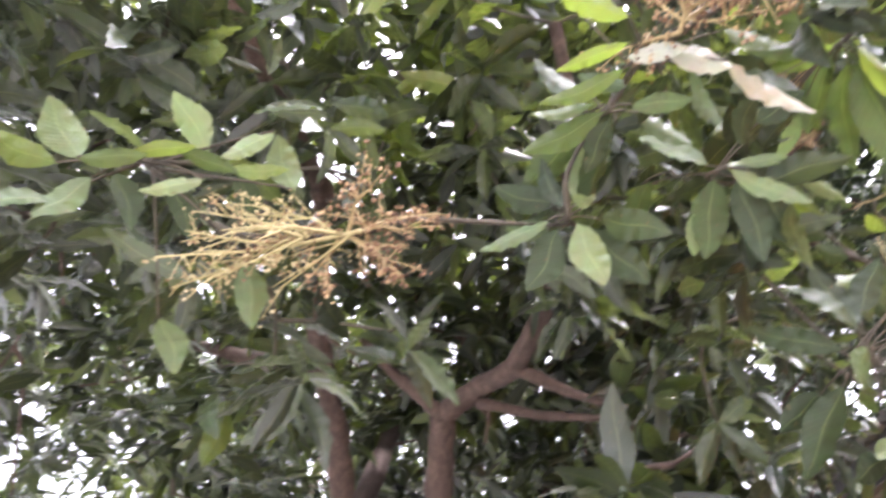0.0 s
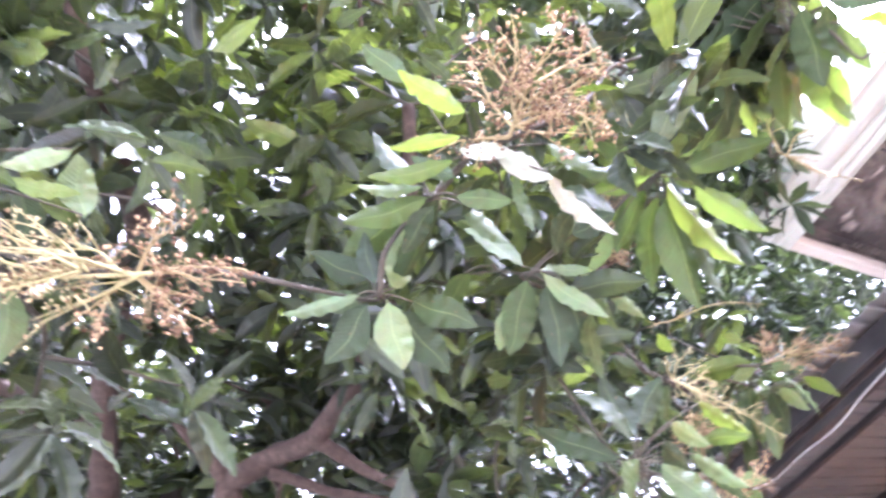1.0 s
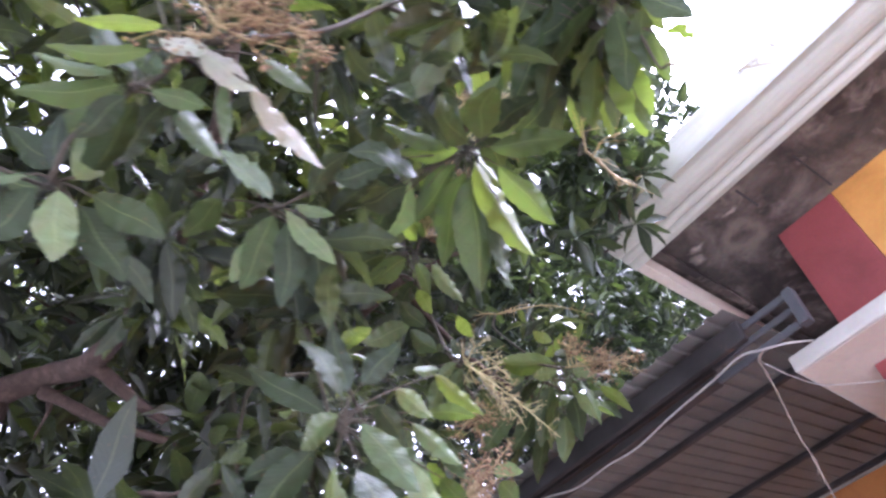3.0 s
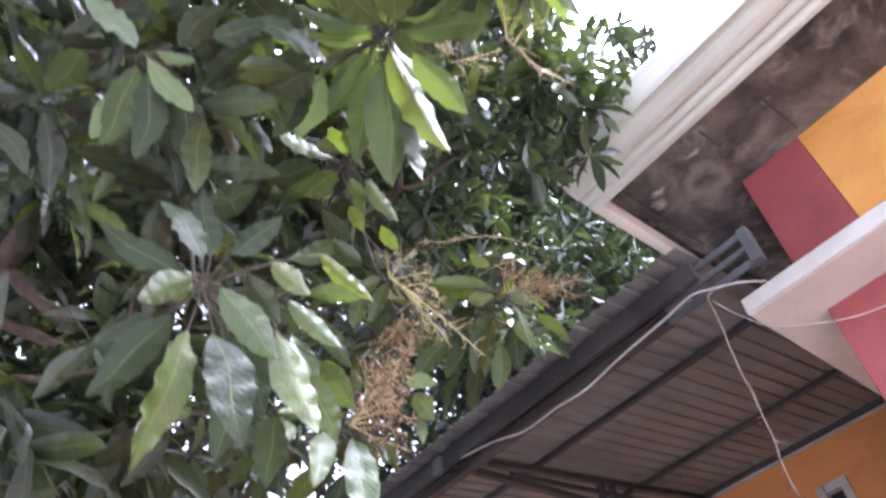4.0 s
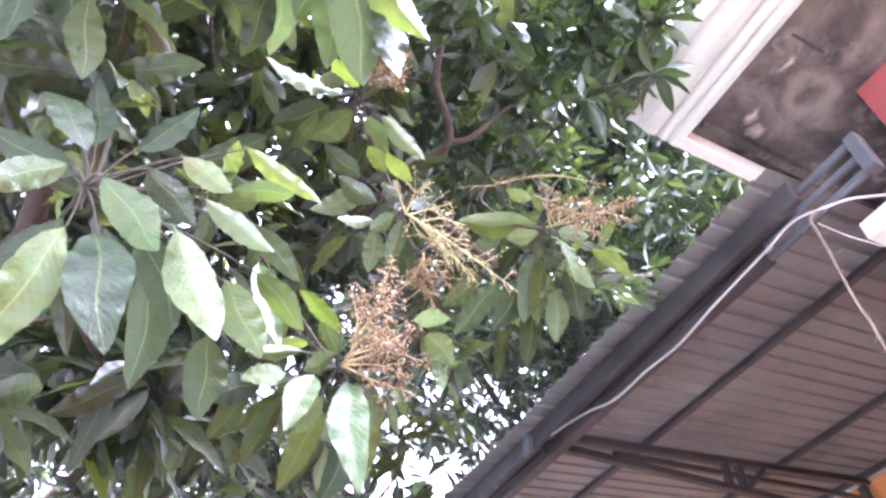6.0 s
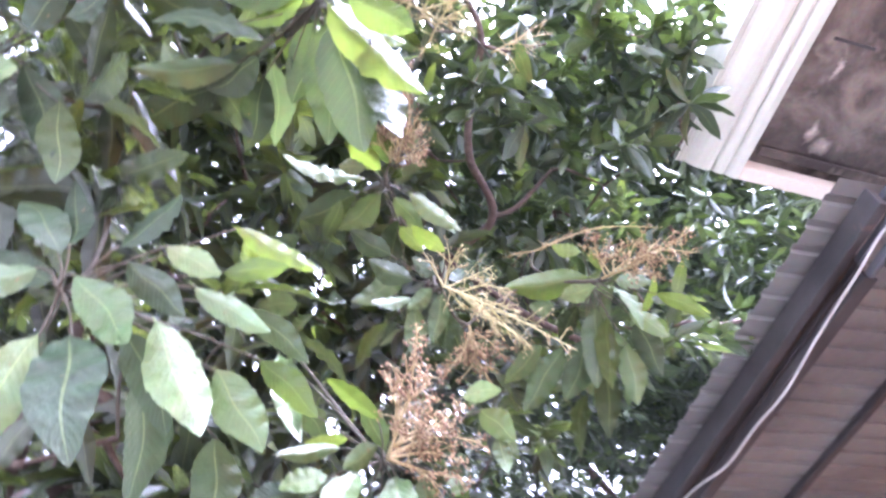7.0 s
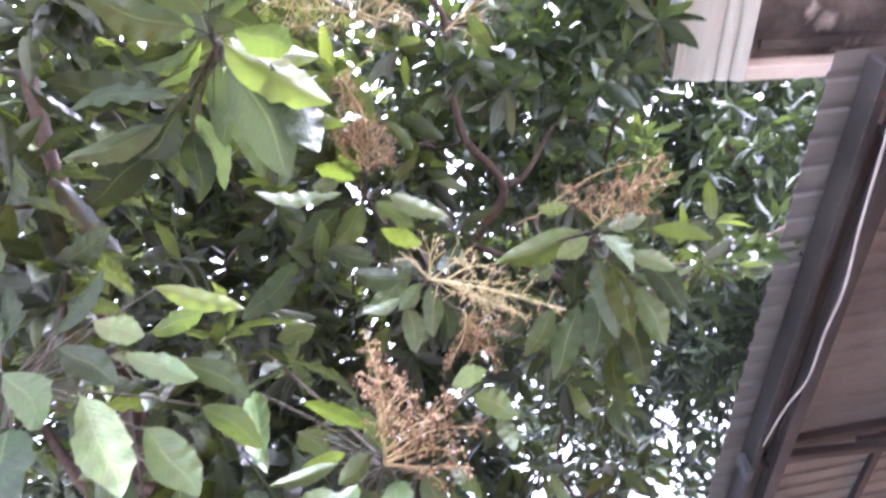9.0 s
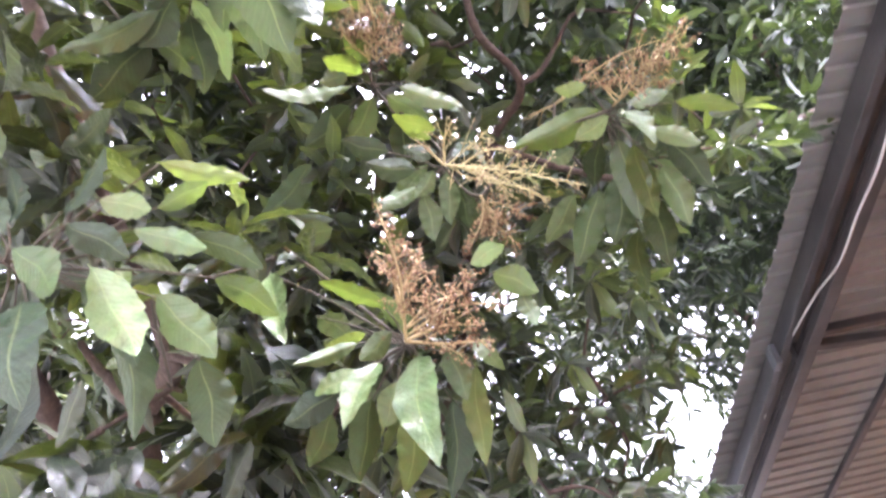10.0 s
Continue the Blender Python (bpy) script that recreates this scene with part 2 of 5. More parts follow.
grey_steel = weathered("grey_steel", [(0.3, (0.062, 0.065, 0.072)), (0.7, (0.10, 0.104, 0.113))], 5.0, 0.5, (0.10, 0.09, 0.09), 9.0, (0.6, 0.74), 60.0, 0.25)
frame_paint = weathered("frame_paint", [(0.3, (0.30, 0.285, 0.25)), (0.7, (0.42, 0.40, 0.355))], 6.0, 0.6, None, 1, (0, 1), 80.0, 0.2)
cable_skin = weathered("cable_skin", [(0.3, (0.34, 0.33, 0.31)), (0.7, (0.48, 0.465, 0.44))], 20.0, 0.5)
vine_bark = weathered("vine_bark", [(0.3, (0.10, 0.075, 0.055)), (0.7, (0.24, 0.19, 0.15))], 30.0, 0.9)
yard = weathered("yard", [(0.3, (0.16, 0.15, 0.135)), (0.7, (0.24, 0.23, 0.21))], 0.6, 0.95, (0.12, 0.105, 0.085), 0.25, (0.5, 0.75), 25.0, 0.6)

m_glass, nodes, links, b = material("window_glass")
b.inputs["Base Color"].default_value = (0.03, 0.035, 0.04, 1)
b.inputs["Roughness"].default_value, b.inputs["Specular IOR Level"].default_value = 0.06, 0.8


# ---- builders ----
def mesh_from(name, verts, faces, mat, uvs=None, smooth=False):
    me = bpy.data.meshes.new(name)
    me.from_pydata(verts, [], faces)
    if uvs is not None:
        layer = me.uv_layers.new(name="UVMap")
        loops = np.empty(len(me.loops), dtype=np.int32)
        me.loops.foreach_get("vertex_index", loops)
        layer.data.foreach_set("uv", np.asarray(uvs, dtype=np.float32)[loops].ravel())
    if smooth:
        me.polygons.foreach_set("use_smooth", np.ones(len(me.polygons), dtype=bool))
    me.materials.append(mat)
    me.update()
    return me


LOCAL = set()     # things whose parts are built round their own foot


def part(name, bm, mat, parent, label=""):
    """A bmesh (or a ready mesh) as one mesh object under a thing or a part."""
    if isinstance(bm, bmesh.types.BMesh):
        me = bpy.data.meshes.new(name)
        bm.to_mesh(me)
        bm.free()
        me.materials.append(mat)
    else:
        me = bm
    ob = new(name, me)
    ob.parent = parent
    if parent and not parent.data and parent.name not in LOCAL:
        ob.matrix_parent_inverse = Matrix.Translation(-parent.location)
    return tagged(ob, label) if label else ob


def thing(name, x, y, z, label, category, group="", kind=""):
    ob = new(name)
    ob.empty_display_size = 0.1
    ob.location = (x, y, z)
    return tagged(ob, label, category, group, kind)


def box(x0, x1, y0, y1, z0, z1, bevel=0.006):
    bm = bmesh.new()
    bmesh.ops.create_cube(bm, size=1)
    for v in bm.verts:
        v.co = Vector((x0 + (v.co.x + 0.5) * (x1 - x0), y0 + (v.co.y + 0.5) * (y1 - y0), z0 + (v.co.z + 0.5) * (z1 - z0)))
    if bevel:
        bmesh.ops.bevel(bm, geom=list(bm.edges), offset=bevel, segments=2, affect="EDGES", profile=0.5)
    return bm


def bar(a, b, w, h, up=(0, 0, 1), bevel=0.004):
    """A square tube from a to b, w wide and h high."""
    a, b = Vector(a), Vector(b)
    along = (b - a).normalized()
    side = along.cross(Vector(up)).normalized()
    top = side.cross(along)
    bm = box(-w / 2, w / 2, 0, (b - a).length, -h / 2, h / 2, bevel)
    bmesh.ops.transform(bm, matrix=Matrix.Translation(a) @ Matrix((side, along, top)).transposed().to_4x4(), verts=bm.verts)
    return bm


def smooth_path(points, steps):
    """A Catmull-Rom line through the points."""
    p = [Vector(q) for q in points]
    p = [2 * p[0] - p[1]] + p + [2 * p[-1] - p[-2]]
    out = []
    for i in range(1, len(p) - 2):
        for k in range(steps):
            t = k / steps
            out.append(0.5 * (2 * p[i] + (p[i + 1] - p[i - 1]) * t + (2 * p[i - 1] - 5 * p[i] + 4 * p[i + 1] - p[i + 2]) * t * t + (3 * p[i] - p[i - 1] - 3 * p[i + 1] + p[i + 2]) * t ** 3))
    out.append(p[-2])
    return out


def tube_data(points, r0, r1, sides=8, rough=0.0, base=0):
    """Vertices and faces of a tapering round branch along the points."""
    verts, faces = [], []
    n = len(points)
    ref = Vector((0.3, 0.5, 0.81))
    for i, p in enumerate(points):
        ahead = (points[min(i + 1, n - 1)] - points[max(i - 1, 0)]).normalized()
        u = ahead.cross(ref).normalized()
        v = ahead.cross(u)
        r = r0 + (r1 - r0) * i / max(n - 1, 1)
        for k in range(sides):
            a = 2 * math.pi * k / sides
            q = r * (1 + rough * noise.noise(p * 14 + Vector((k * 1.7, 0, 0))))
            verts.append(p + (u * math.cos(a) + v * math.sin(a)) * q)
    for i in range(n - 1):
        for k in range(sides):
            faces.append((base + i * sides + k, base + i * sides + (k + 1) % sides, base + (i + 1) * sides + (k + 1) % sides, base + (i + 1) * sides + k))
    faces.append(tuple(base + k for k in reversed(range(sides))))
    faces.append(tuple(base + (n - 1) * sides + k for k in range(sides)))
    return verts, faces


def tube(name, points, r0, r1, mat, parent, sides=8, steps=6, rough=0.0, label=""):
    v, f = tube_data(smooth_path(points, steps), r0, r1, sides, rough)
    return part(name, mesh_from(name, v, f, mat, None, True), mat, parent, label)


def extrude_profile(profile, y0, y1):
    """A closed outline in x and z, drawn along y."""
    bm = bmesh.new()
    a = [bm.verts.new((x, y0, z)) for x, z in profile]
    b = [bm.verts.new((x, y1, z)) for x, z in profile]
    n = len(profile)
    for i in range(n):
        bm.faces.new((a[i], a[(i + 1) % n], b[(i + 1) % n], b[i]))
    bm.faces.new(list(reversed(a)))
    bm.faces.new(b)
    bmesh.ops.recalc_face_normals(bm, faces=bm.faces)
    return bm


# ---- ground ----
bm = bmesh.new()
bmesh.ops.create_grid(bm, x_segments=40, y_segments=40, size=1500)
for v in bm.verts:
    r = math.hypot(v.co.x, v.co.y)
    v.co.z = -0.0 if r < 60 else 1.2 * noise.noise(v.co * 0.01)
ground = part("ground", bm, yard, None)
tagged(ground, "pale trodden earth and concrete yard under the tree", "ground", kind="structure")

# ---- house: upper storey, slabs and lower storey ----
house = thing("house", 3.4, 0.0, 0.0, "two-storey plastered house painted orange and dark red with white cornice", "house")
WALL_X, FAR_X, END_Y = 3.33, 5.48, 0.735
Y_BACK = -7.0
part("upper_wall", box(WALL_X, WALL_X + 0.15, Y_BACK, 0.417, 3.50, 4.233, 0.004), orange_paint, house, "bright orange plaster wall of the upper storey")
part("corner_band", box(WALL_X - 0.003, WALL_X + 0.15, 0.419, END_Y, 3.50, 4.233, 0.006), red_paint, house, "dark red painted corner of the upper storey")
part("end_wall", box(WALL_X + 0.152, 9.0, END_Y - 0.15, END_Y - 0.004, 3.50, 4.233, 0.004), red_paint, house)
part("lower_slab", box(3.15, 9.0, Y_BACK, 0.95, 3.415, 3.495, 0.008), white_paint, house, "thin white-edged concrete ledge between the storeys")
part("lower_soffit", box(3.165, 9.0, Y_BACK, 0.935, 3.409, 3.413, 0), beige_plaster, house, "beige plastered underside of the ledge")
part("lower_corner", box(3.40, 3.55, -0.25, 0.735, 0.0, 3.407, 0.006), red_paint, house, "dark red painted corner of the lower storey")
part("lower_wall", box(3.403, 3.55, Y_BACK, -0.252, 0.0, 3.407, 0.004), orange_paint, house)
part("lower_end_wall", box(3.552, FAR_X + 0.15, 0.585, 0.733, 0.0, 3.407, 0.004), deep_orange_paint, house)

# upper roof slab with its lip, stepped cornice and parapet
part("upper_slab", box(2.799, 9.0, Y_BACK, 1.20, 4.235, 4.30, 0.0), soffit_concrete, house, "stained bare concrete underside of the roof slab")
part("slab_lip", box(2.800, 9.0, 1.202, 1.258, 4.152, 4.30, 0.006), beige_plaster, house, "plastered drip lip along the slab's end")
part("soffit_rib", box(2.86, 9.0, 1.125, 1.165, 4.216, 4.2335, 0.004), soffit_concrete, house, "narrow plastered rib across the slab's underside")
CORNICE = [(2.798, 4.150), (2.772, 4.150), (2.764, 4.154), (2.752, 4.166), (2.747, 4.178), (2.742, 4.166), (2.728, 4.160), (2.714, 4.162), (2.700, 4.172), (2.692, 4.186), (2.686, 4.172), (2.668, 4.164),
           (2.645, 4.164), (2.620, 4.171), (2.598, 4.183), (2.582, 4.198), (2.566, 4.200), (2.557, 4.193), (2.546, 4.193), (2.538, 4.185), (2.538, 4.210), (2.798, 4.210)]
part("cornice", extrude_profile(CORNICE, Y_BACK, 1.258), cornice_paint, house, "white stepped cornice moulding with grey weather stains")
part("parapet", box(2.545, 2.797, Y_BACK, 1.25, 4.213, 4.425, 0.01), cornice_paint, house, "white parapet above the cornice")
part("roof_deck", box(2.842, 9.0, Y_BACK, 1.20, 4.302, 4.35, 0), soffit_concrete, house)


for x0, x1, y in ((2.98, 3.29, 0.386), (2.91, 3.08, 0.665)):
    part("crack", box(x0, x1, y - 0.006, y + 0.006, 4.2315, 4.2342, 0), dark_steel, house, "dark joint in the concrete underside")

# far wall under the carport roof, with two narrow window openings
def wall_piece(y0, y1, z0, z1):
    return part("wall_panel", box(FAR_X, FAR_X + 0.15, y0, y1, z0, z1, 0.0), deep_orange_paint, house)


WINDOWS = [(1.74, 1.945, 3.18, 3.745), (2.39, 2.59, 3.19, 3.75)]
wall_piece(0.737, WINDOWS[0][0], 0, 4.07)
wall_piece(WINDOWS[0][1], WINDOWS[1][0], 0, 4.07)
wall_piece(WINDOWS[1][1], 9.6, 0, 4.07)
for y0, y1, z0, z1 in WINDOWS:
    wall_piece(y0, y1, 0, z0), wall_piece(y0, y1, z1, 4.07)
for y0, y1, z0, z1 in WINDOWS:
    w = part("window", box(FAR_X + 0.10, FAR_X + 0.13, y0 + 0.002, y1 - 0.002, z0 + 0.002, z1 - 0.002, 0), dark_steel, house, "narrow ventilation window with pale frame")
    f = 0.046
    for a in ((y0 - 0.01, y0 + f, z0 - 0.01, z1 + 0.01), (y1 - f, y1 + 0.01, z0 - 0.01, z1 + 0.01)):
        part("window_frame", box(FAR_X - 0.012, FAR_X + 0.098, a[0], a[1], a[2], a[3], 0.003), frame_paint, w)
    for a in ((z0 - 0.01, z0 + f), (z1 - f, z1 + 0.01)):
        part("window_frame", box(FAR_X - 0.009, FAR_X + 0.096, y0 + f + 0.001, y1 - f - 0.001, a[0], a[1], 0.003), frame_paint, w)
    part("pane", box(FAR_X + 0.05, FAR_X + 0.056, y0 + f, y1 - f, z0 + f, z1 - f, 0), m_glass, w, "dark window glass")

part("flashing", box(FAR_X - 0.012, FAR_X - 0.003, 0.74, 9.5, 4.025, 4.060, 0.0), frame_paint, house, "pale strip where the carport roof meets the wall")

# ---- carport: corrugated sheets on steel purlins, a truss and a lattice edge beam ----
carport = thing("carport", 4.2, 3.0, 0.0, "lean-to carport roof of corrugated metal on dark steel trusses", "carport")
SLOPE, CAR_Y0, CAR_Y1 = 0.1654, 0.965, 9.5


def roof_z(x):
    return 3.635 + SLOPE * (x - 2.81)


RIB, SHEET = 0.1, 0.8
for k in range(11):
    y0 = CAR_Y0 + k * (SHEET - 0.0)
    xs = [2.812 + (k % 3) * 0.006, FAR_X - 0.004]
    prof = []
    for r in range(8):
        y = y0 + r * RIB
        prof += [(y, 0.0), (y + 0.060, 0.0), (y + 0.068, 0.013), (y + 0.092, 0.013)]
    prof.append((y0 + SHEET, 0.0))
    verts, faces, n = [], [], len(prof)
    for x in xs:
        for lift in (0.0, 0.0015):
            verts += [(x, y, roof_z(x) + h + lift + (k % 2) * 0.001) for y, h in prof]
    for i in range(n - 1):
        faces += [(i, i + 1, 2 * n + i + 1, 2 * n + i), (n + i + 1, n + i, 3 * n + i, 3 * n + i + 1), (i + 1, i, n + i, n + i + 1)]
    part("roof_sheet", mesh_from("roof_sheet", verts, faces, sheet_metal), sheet_metal, carport)
for x in (3.63, 4.68, 5.425):
    part("purlin", bar((x, CAR_Y0 + 0.01, roof_z(x) - 0.020), (x, CAR_Y1, roof_z(x) - 0.020), 0.034, 0.034), dark_steel, carport)
for ty in (2.72, 5.4, 8.0):
    truss = part("truss", bar((3.03, ty, roof_z(3.03) - 0.05), (FAR_X - 0.003, ty, roof_z(FAR_X) - 0.05), 0.04, 0.04), dark_steel, carport, "dark painted steel roof truss")
    part("chord", bar((3.03, ty, 3.560), (FAR_X - 0.003, ty, 3.735), 0.04, 0.04), dark_steel, truss)
    part("chord", bar((3.4, ty, roof_z(3.4) - 0.105), (FAR_X - 0.003, ty, 3.90), 0.025, 0.03), dark_steel, truss)
    for x in (4.20, 4.31):
        part("strut", bar((x, ty, 3.56 + 0.072 * (x - 3.03)), (x, ty, roof_z(x) - 0.06), 0.04, 0.04, (1, 0, 0)), dark_steel, truss)
    part("strut", bar((4.33, ty, 3.67), (4.52, ty, roof_z(4.5) - 0.06), 0.03, 0.03, (0, 1, 0)), dark_steel, truss)
    part("end_post", bar((FAR_X - 0.03, ty + 0.03, 3.60), (FAR_X - 0.03, ty + 0.03, 4.00), 0.05, 0.05, (1, 0, 0)), dark_steel, truss)
edge = part("edge_beam", bar((2.985, 1.20, 3.605), (2.985, CAR_Y1, 3.605), 0.05, 0.042), dark_steel, carport, "lattice edge beam of dark grey steel tubes")
part("rail", bar((2.987, 1.20, 3.485), (2.987, CAR_Y1, 3.485), 0.05, 0.04), dark_steel, edge)
part("rail", bar((2.990, 1.20, 3.545), (2.990, CAR_Y1, 3.545), 0.03, 0.025), dark_steel, edge)
part("end_plate", bar((2.985, 0.745, 3.460), (2.985, 0.745, 3.645), 0.045, 0.05, (1, 0, 0)), grey_steel, edge, "bare grey steel end of the beam")
for z, h in ((3.630, 0.032), (3.553, 0.028), (3.477, 0.034)):
    part("end_rail", bar((2.983, 0.772, z), (2.983, 1.20, z), 0.018, h), grey_steel, edge)
part("gutter_board", box(2.895, 2.928, 0.97, CAR_Y1, 3.515, 3.618, 0.004), dark_steel, edge)
for y in (2.74, 4.7, 6.6, 8.5):
    part("strut", bar((2.985, y, 3.50), (2.985, y, 3.60), 0.04, 0.04, (1, 0, 0)), dark_steel, edge)
    part("bracket", box(2.865, 2.893, y - 0.03, y + 0.03, 3.475, 3.58, 0.004), grey_steel, edge)

# ---- cable along the beam and dead vine hanging from it ----
cable = thing("cable", 2.92, 1.0, 3.44, "white electric cable sagging along the steel edge beam", "cable")
tube("sheath", [(3.10, 0.80, 3.46), (2.99, 0.86, 3.44), (2.935, 0.95, 3.447), (2.93, 1.04, 3.478), (2.93, 1.18, 3.462), (2.93, 1.45, 3.437), (2.93, 1.68, 3.405), (2.93, 1.88, 3.418), (2.93, 2.10, 3.418),
                (2.925, 2.32, 3.475), (2.92, 2.60, 3.520), (2.92, 2.72, 3.545), (2.92, 3.08, 3.52), (2.925, 3.7, 3.525), (2.93, 4.6, 3.49), (2.93, 6.0, 3.45), (2.93, 8.4, 3.52)], 0.0050, 0.0050, cable_skin, cable, 8, 8)
thin_wire = thing("thin_wire", 3.0, 0.9, 3.4, "thin pale wire drooping across the red wall", "wire")
tube("strand", [(2.9, 0.95, 3.36), (3.05, 0.93, 3.34), (3.18, 0.86, 3.30), (3.25, 0.6, 3.20), (3.28, 0.35, 3.20), (3.32, 0.0, 3.30), (3.36, -0.6, 3.38)], 0.0025, 0.002, cable_skin, thin_wire, 6, 8)
vine = thing("hanging_vine", 2.87, 0.94, 3.40, "dry twisted vine stem hanging from the carport beam", "vine")
rng = random.Random(4)
path = [(2.96, 0.94, 3.46), (2.88, 0.953, 3.38)]
for i in range(9):
    path.append((2.87 + rng.uniform(-0.004, 0.004), 0.955 + rng.uniform(-0.006, 0.006), 3.30 - i * 0.095))
tube("stem", path, 0.0052, 0.0025, vine_bark, vine, 7, 5, 0.6)
for i in range(18):
    p = Vector(path[2 + i // 2]).lerp(Vector(path[min(10, 3 + i // 2)]), 0.5 * (i % 2))
    q = p + Vector((rng.uniform(-0.035, 0.035), rng.uniform(-0.035, 0.035), rng.uniform(-0.02, 0.02)))
    tube("tendril", [p, (p + q) / 2 + Vector((0, 0, -0.012)), q], 0.002, 0.001, vine_bark, vine, 5, 3)
# ---- leaves ----
def leaf_form(segments, columns, seed, fold, arch, wave):
    """A broad lance-shaped leaf of length 1 along +y with a stalk, folded along its midrib, arched, its margins wavy and a little torn."""
    r = random.Random(seed)
    phase, ripple, verts, uvs, faces = r.uniform(0, 6), r.uniform(26, 34) if segments > 10 else r.uniform(11, 15), [], [], []
    lean, curl = r.uniform(-0.03, 0.03), r.uniform(-0.25, 0.25)
    for i in range(segments + 1):
        s = i / segments
        blade = max(0.0, (s - 0.06) / 0.94)
        w = 0.152 * max(0.0, math.sin(math.pi * blade ** 0.90)) ** 0.74 * (1.0 - 0.22 * blade ** 3) + 0.006 * (1.0 - s)
        bend = lean * math.sin(math.pi * s) + 0.012 * math.sin(9 * s + phase)
        for k in range(columns + 1):
            c = 2 * k / columns - 1
            edge = c * c
            swing = math.sin(phase + ripple * s + (2.1 if c > 0 else 0)) * (0.7 + 0.5 * math.sin(phase * 3 + 7 * s + c))
            z = fold * abs(c) * w + arch * s * (1 - s) + wave * edge * swing * min(1.0, 8 * w) + curl * c * w * (s - 0.4)
            nick = 1 + 0.025 * math.sin(phase + 1.37 * ripple * s + c) + 0.018 * math.sin(2.9 * ripple * s + phase * c)
            verts.append((c * w * nick + bend, s, z))
            uvs.append((0.5 + 0.5 * c, s))
    for i in range(segments):
        for k in range(columns):
            a = i * (columns + 1) + k
            faces.append((a, a + 1, a + columns + 2, a + columns + 1))
    return verts, faces, uvs


FORMS = [(0.30, 0.26, 0.020), (0.15, 0.36, 0.027), (0.42, 0.20, 0.018), (0.10, 0.42, 0.025), (0.25, 0.14, 0.030)]
near_forms = [leaf_form(26, 6, 10 + i, *f) for i, f in enumerate(FORMS)]
far_forms = [leaf_form(8, 2, 20 + i, *f) for i, f in enumerate(FORMS)]
tiny_forms = [leaf_form(4, 2, 30 + i, *f) for i, f in enumerate(FORMS)]
leaf_meshes = {(kind, i): mesh_from("leaf", v, f, mat, uv, True) for kind, mat in (("dark", leaf_dark), ("mid", leaf_half_lit), ("light", leaf_sunlit), ("pale", leaf_sheen), ("lime", leaf_lime)) for i, (v, f, uv) in enumerate(near_forms)}


def leaf_frame(way, roll):
    """Axes of a leaf that points along way, its upper side turned to the sky, then rolled."""
    along = way.normalized()
    side = along.cross(Vector((0, 0, 1)))
    side = side.normalized() if side.length > 0.05 else Vector((1, 0, 0))
    top = side.cross(along)
    m = Matrix((side, along, top)).transposed()
    return m @ Matrix.Rotation(roll, 3, "Y")


def turned_leaf(way, facing):
    """Axes of a leaf along way whose blade lies across the direction facing, upper side up."""
    along = way.normalized()
    side = along.cross(facing)
    side = side.normalized() if side.length > 0.05 else along.cross(Vector((0.3, 0.2, 0.9))).normalized()
    top = side.cross(along)
    if top.z < -0.15:
        side, top = -side, -top
    return Matrix((side, along, top)).transposed()


class LeafPile:
    """Many leaves joined into one mesh."""
    def __init__(self, forms):
        self.forms = [(np.array(v), np.array(f), np.array(uv)) for v, f, uv in forms]
        self.verts, self.faces, self.uvs, self.count = [], [], [], 0

    def add(self, base, turn, size, width, r):
        v, f, uv = self.forms[r.randrange(len(self.forms))]
        self.verts.append((v * (size * width, size, size)) @ np.array(turn.transposed()) + np.array(base))
        self.faces.append(f + self.count)
        self.uvs.append(uv)
        self.count += len(v)

    def mesh(self, name, mat):
        return mesh_from(name, np.concatenate(self.verts).tolist(), np.concatenate(self.faces).tolist(), mat, np.concatenate(self.uvs), True)


def whorl(pile, base, axis, r, count, size):
    """A rosette at a twig's end: leaves all round the axis, the lower ones hanging."""
    axis = axis.normalized()
    u = axis.cross(Vector((0.2, 0.3, 0.93))).normalized()
    v = axis.cross(u)
    spin = r.uniform(0, 6.28)
    for i in range(count):
        a = spin + i * 2.4
        open_ = radians(r.uniform(35, 105))
        way = axis * math.cos(open_) + (u * math.cos(a) + v * math.sin(a)) * math.sin(open_) + Vector((0, 0, -r.uniform(0.15, 1.15)))
        at = base - axis * r.uniform(0, 0.07)
        pile.add(at, leaf_frame(way, r.gauss(0, 0.6)), size * r.uniform(0.7, 1.25), r.uniform(0.75, 1.1), r)


# ---- the mango tree over the yard ----
mango_tree = thing("mango_tree", 0.3, 2.6, 0.0, "mature mango tree in flower with long glossy dark leaves", "tree")
limb_points = []


def limb(points, r0, r1):
    tube("limb", points, r0, r1, bark, mango_tree, 10, 8, 0.35)
    limb_points.extend(smooth_path(points, 6))


tube("trunk", [(0.34, 2.75, -0.05), (0.33, 2.72, 0.5), (0.30, 2.70, 1.1), (0.27, 2.68, 1.65)], 0.19, 0.13, bark, mango_tree, 16, 8, 0.35, "stout grey-brown trunk")
limb([(0.27, 2.68, 1.60), (0.36, 2.74, 2.2), (0.420, 2.655, 2.834)], 0.105, 0.064)
limb([(0.27, 2.68, 1.60), (0.16, 2.82, 2.2), (0.090, 2.768, 2.881)], 0.095, 0.058)
limb([(0.27, 2.70, 1.62), (0.8, 3.7, 2.6), (1.4, 3.2, 3.5), (1.653, 2.246, 3.966)], 0.06, 0.028)
limb([(-0.03, 2.25, 3.30), (-0.7, 3.0, 4.0), (-1.6, 3.5, 4.6)], 0.04, 0.02)
limb([(0.09, 2.768, 2.881), (0.3, 3.4, 3.8), (0.6, 4.0, 5.0)], 0.06, 0.03)

key_leaf = random.Random(11)
twig_ends = []
shoots = []
near_pile = LeafPile(near_forms)


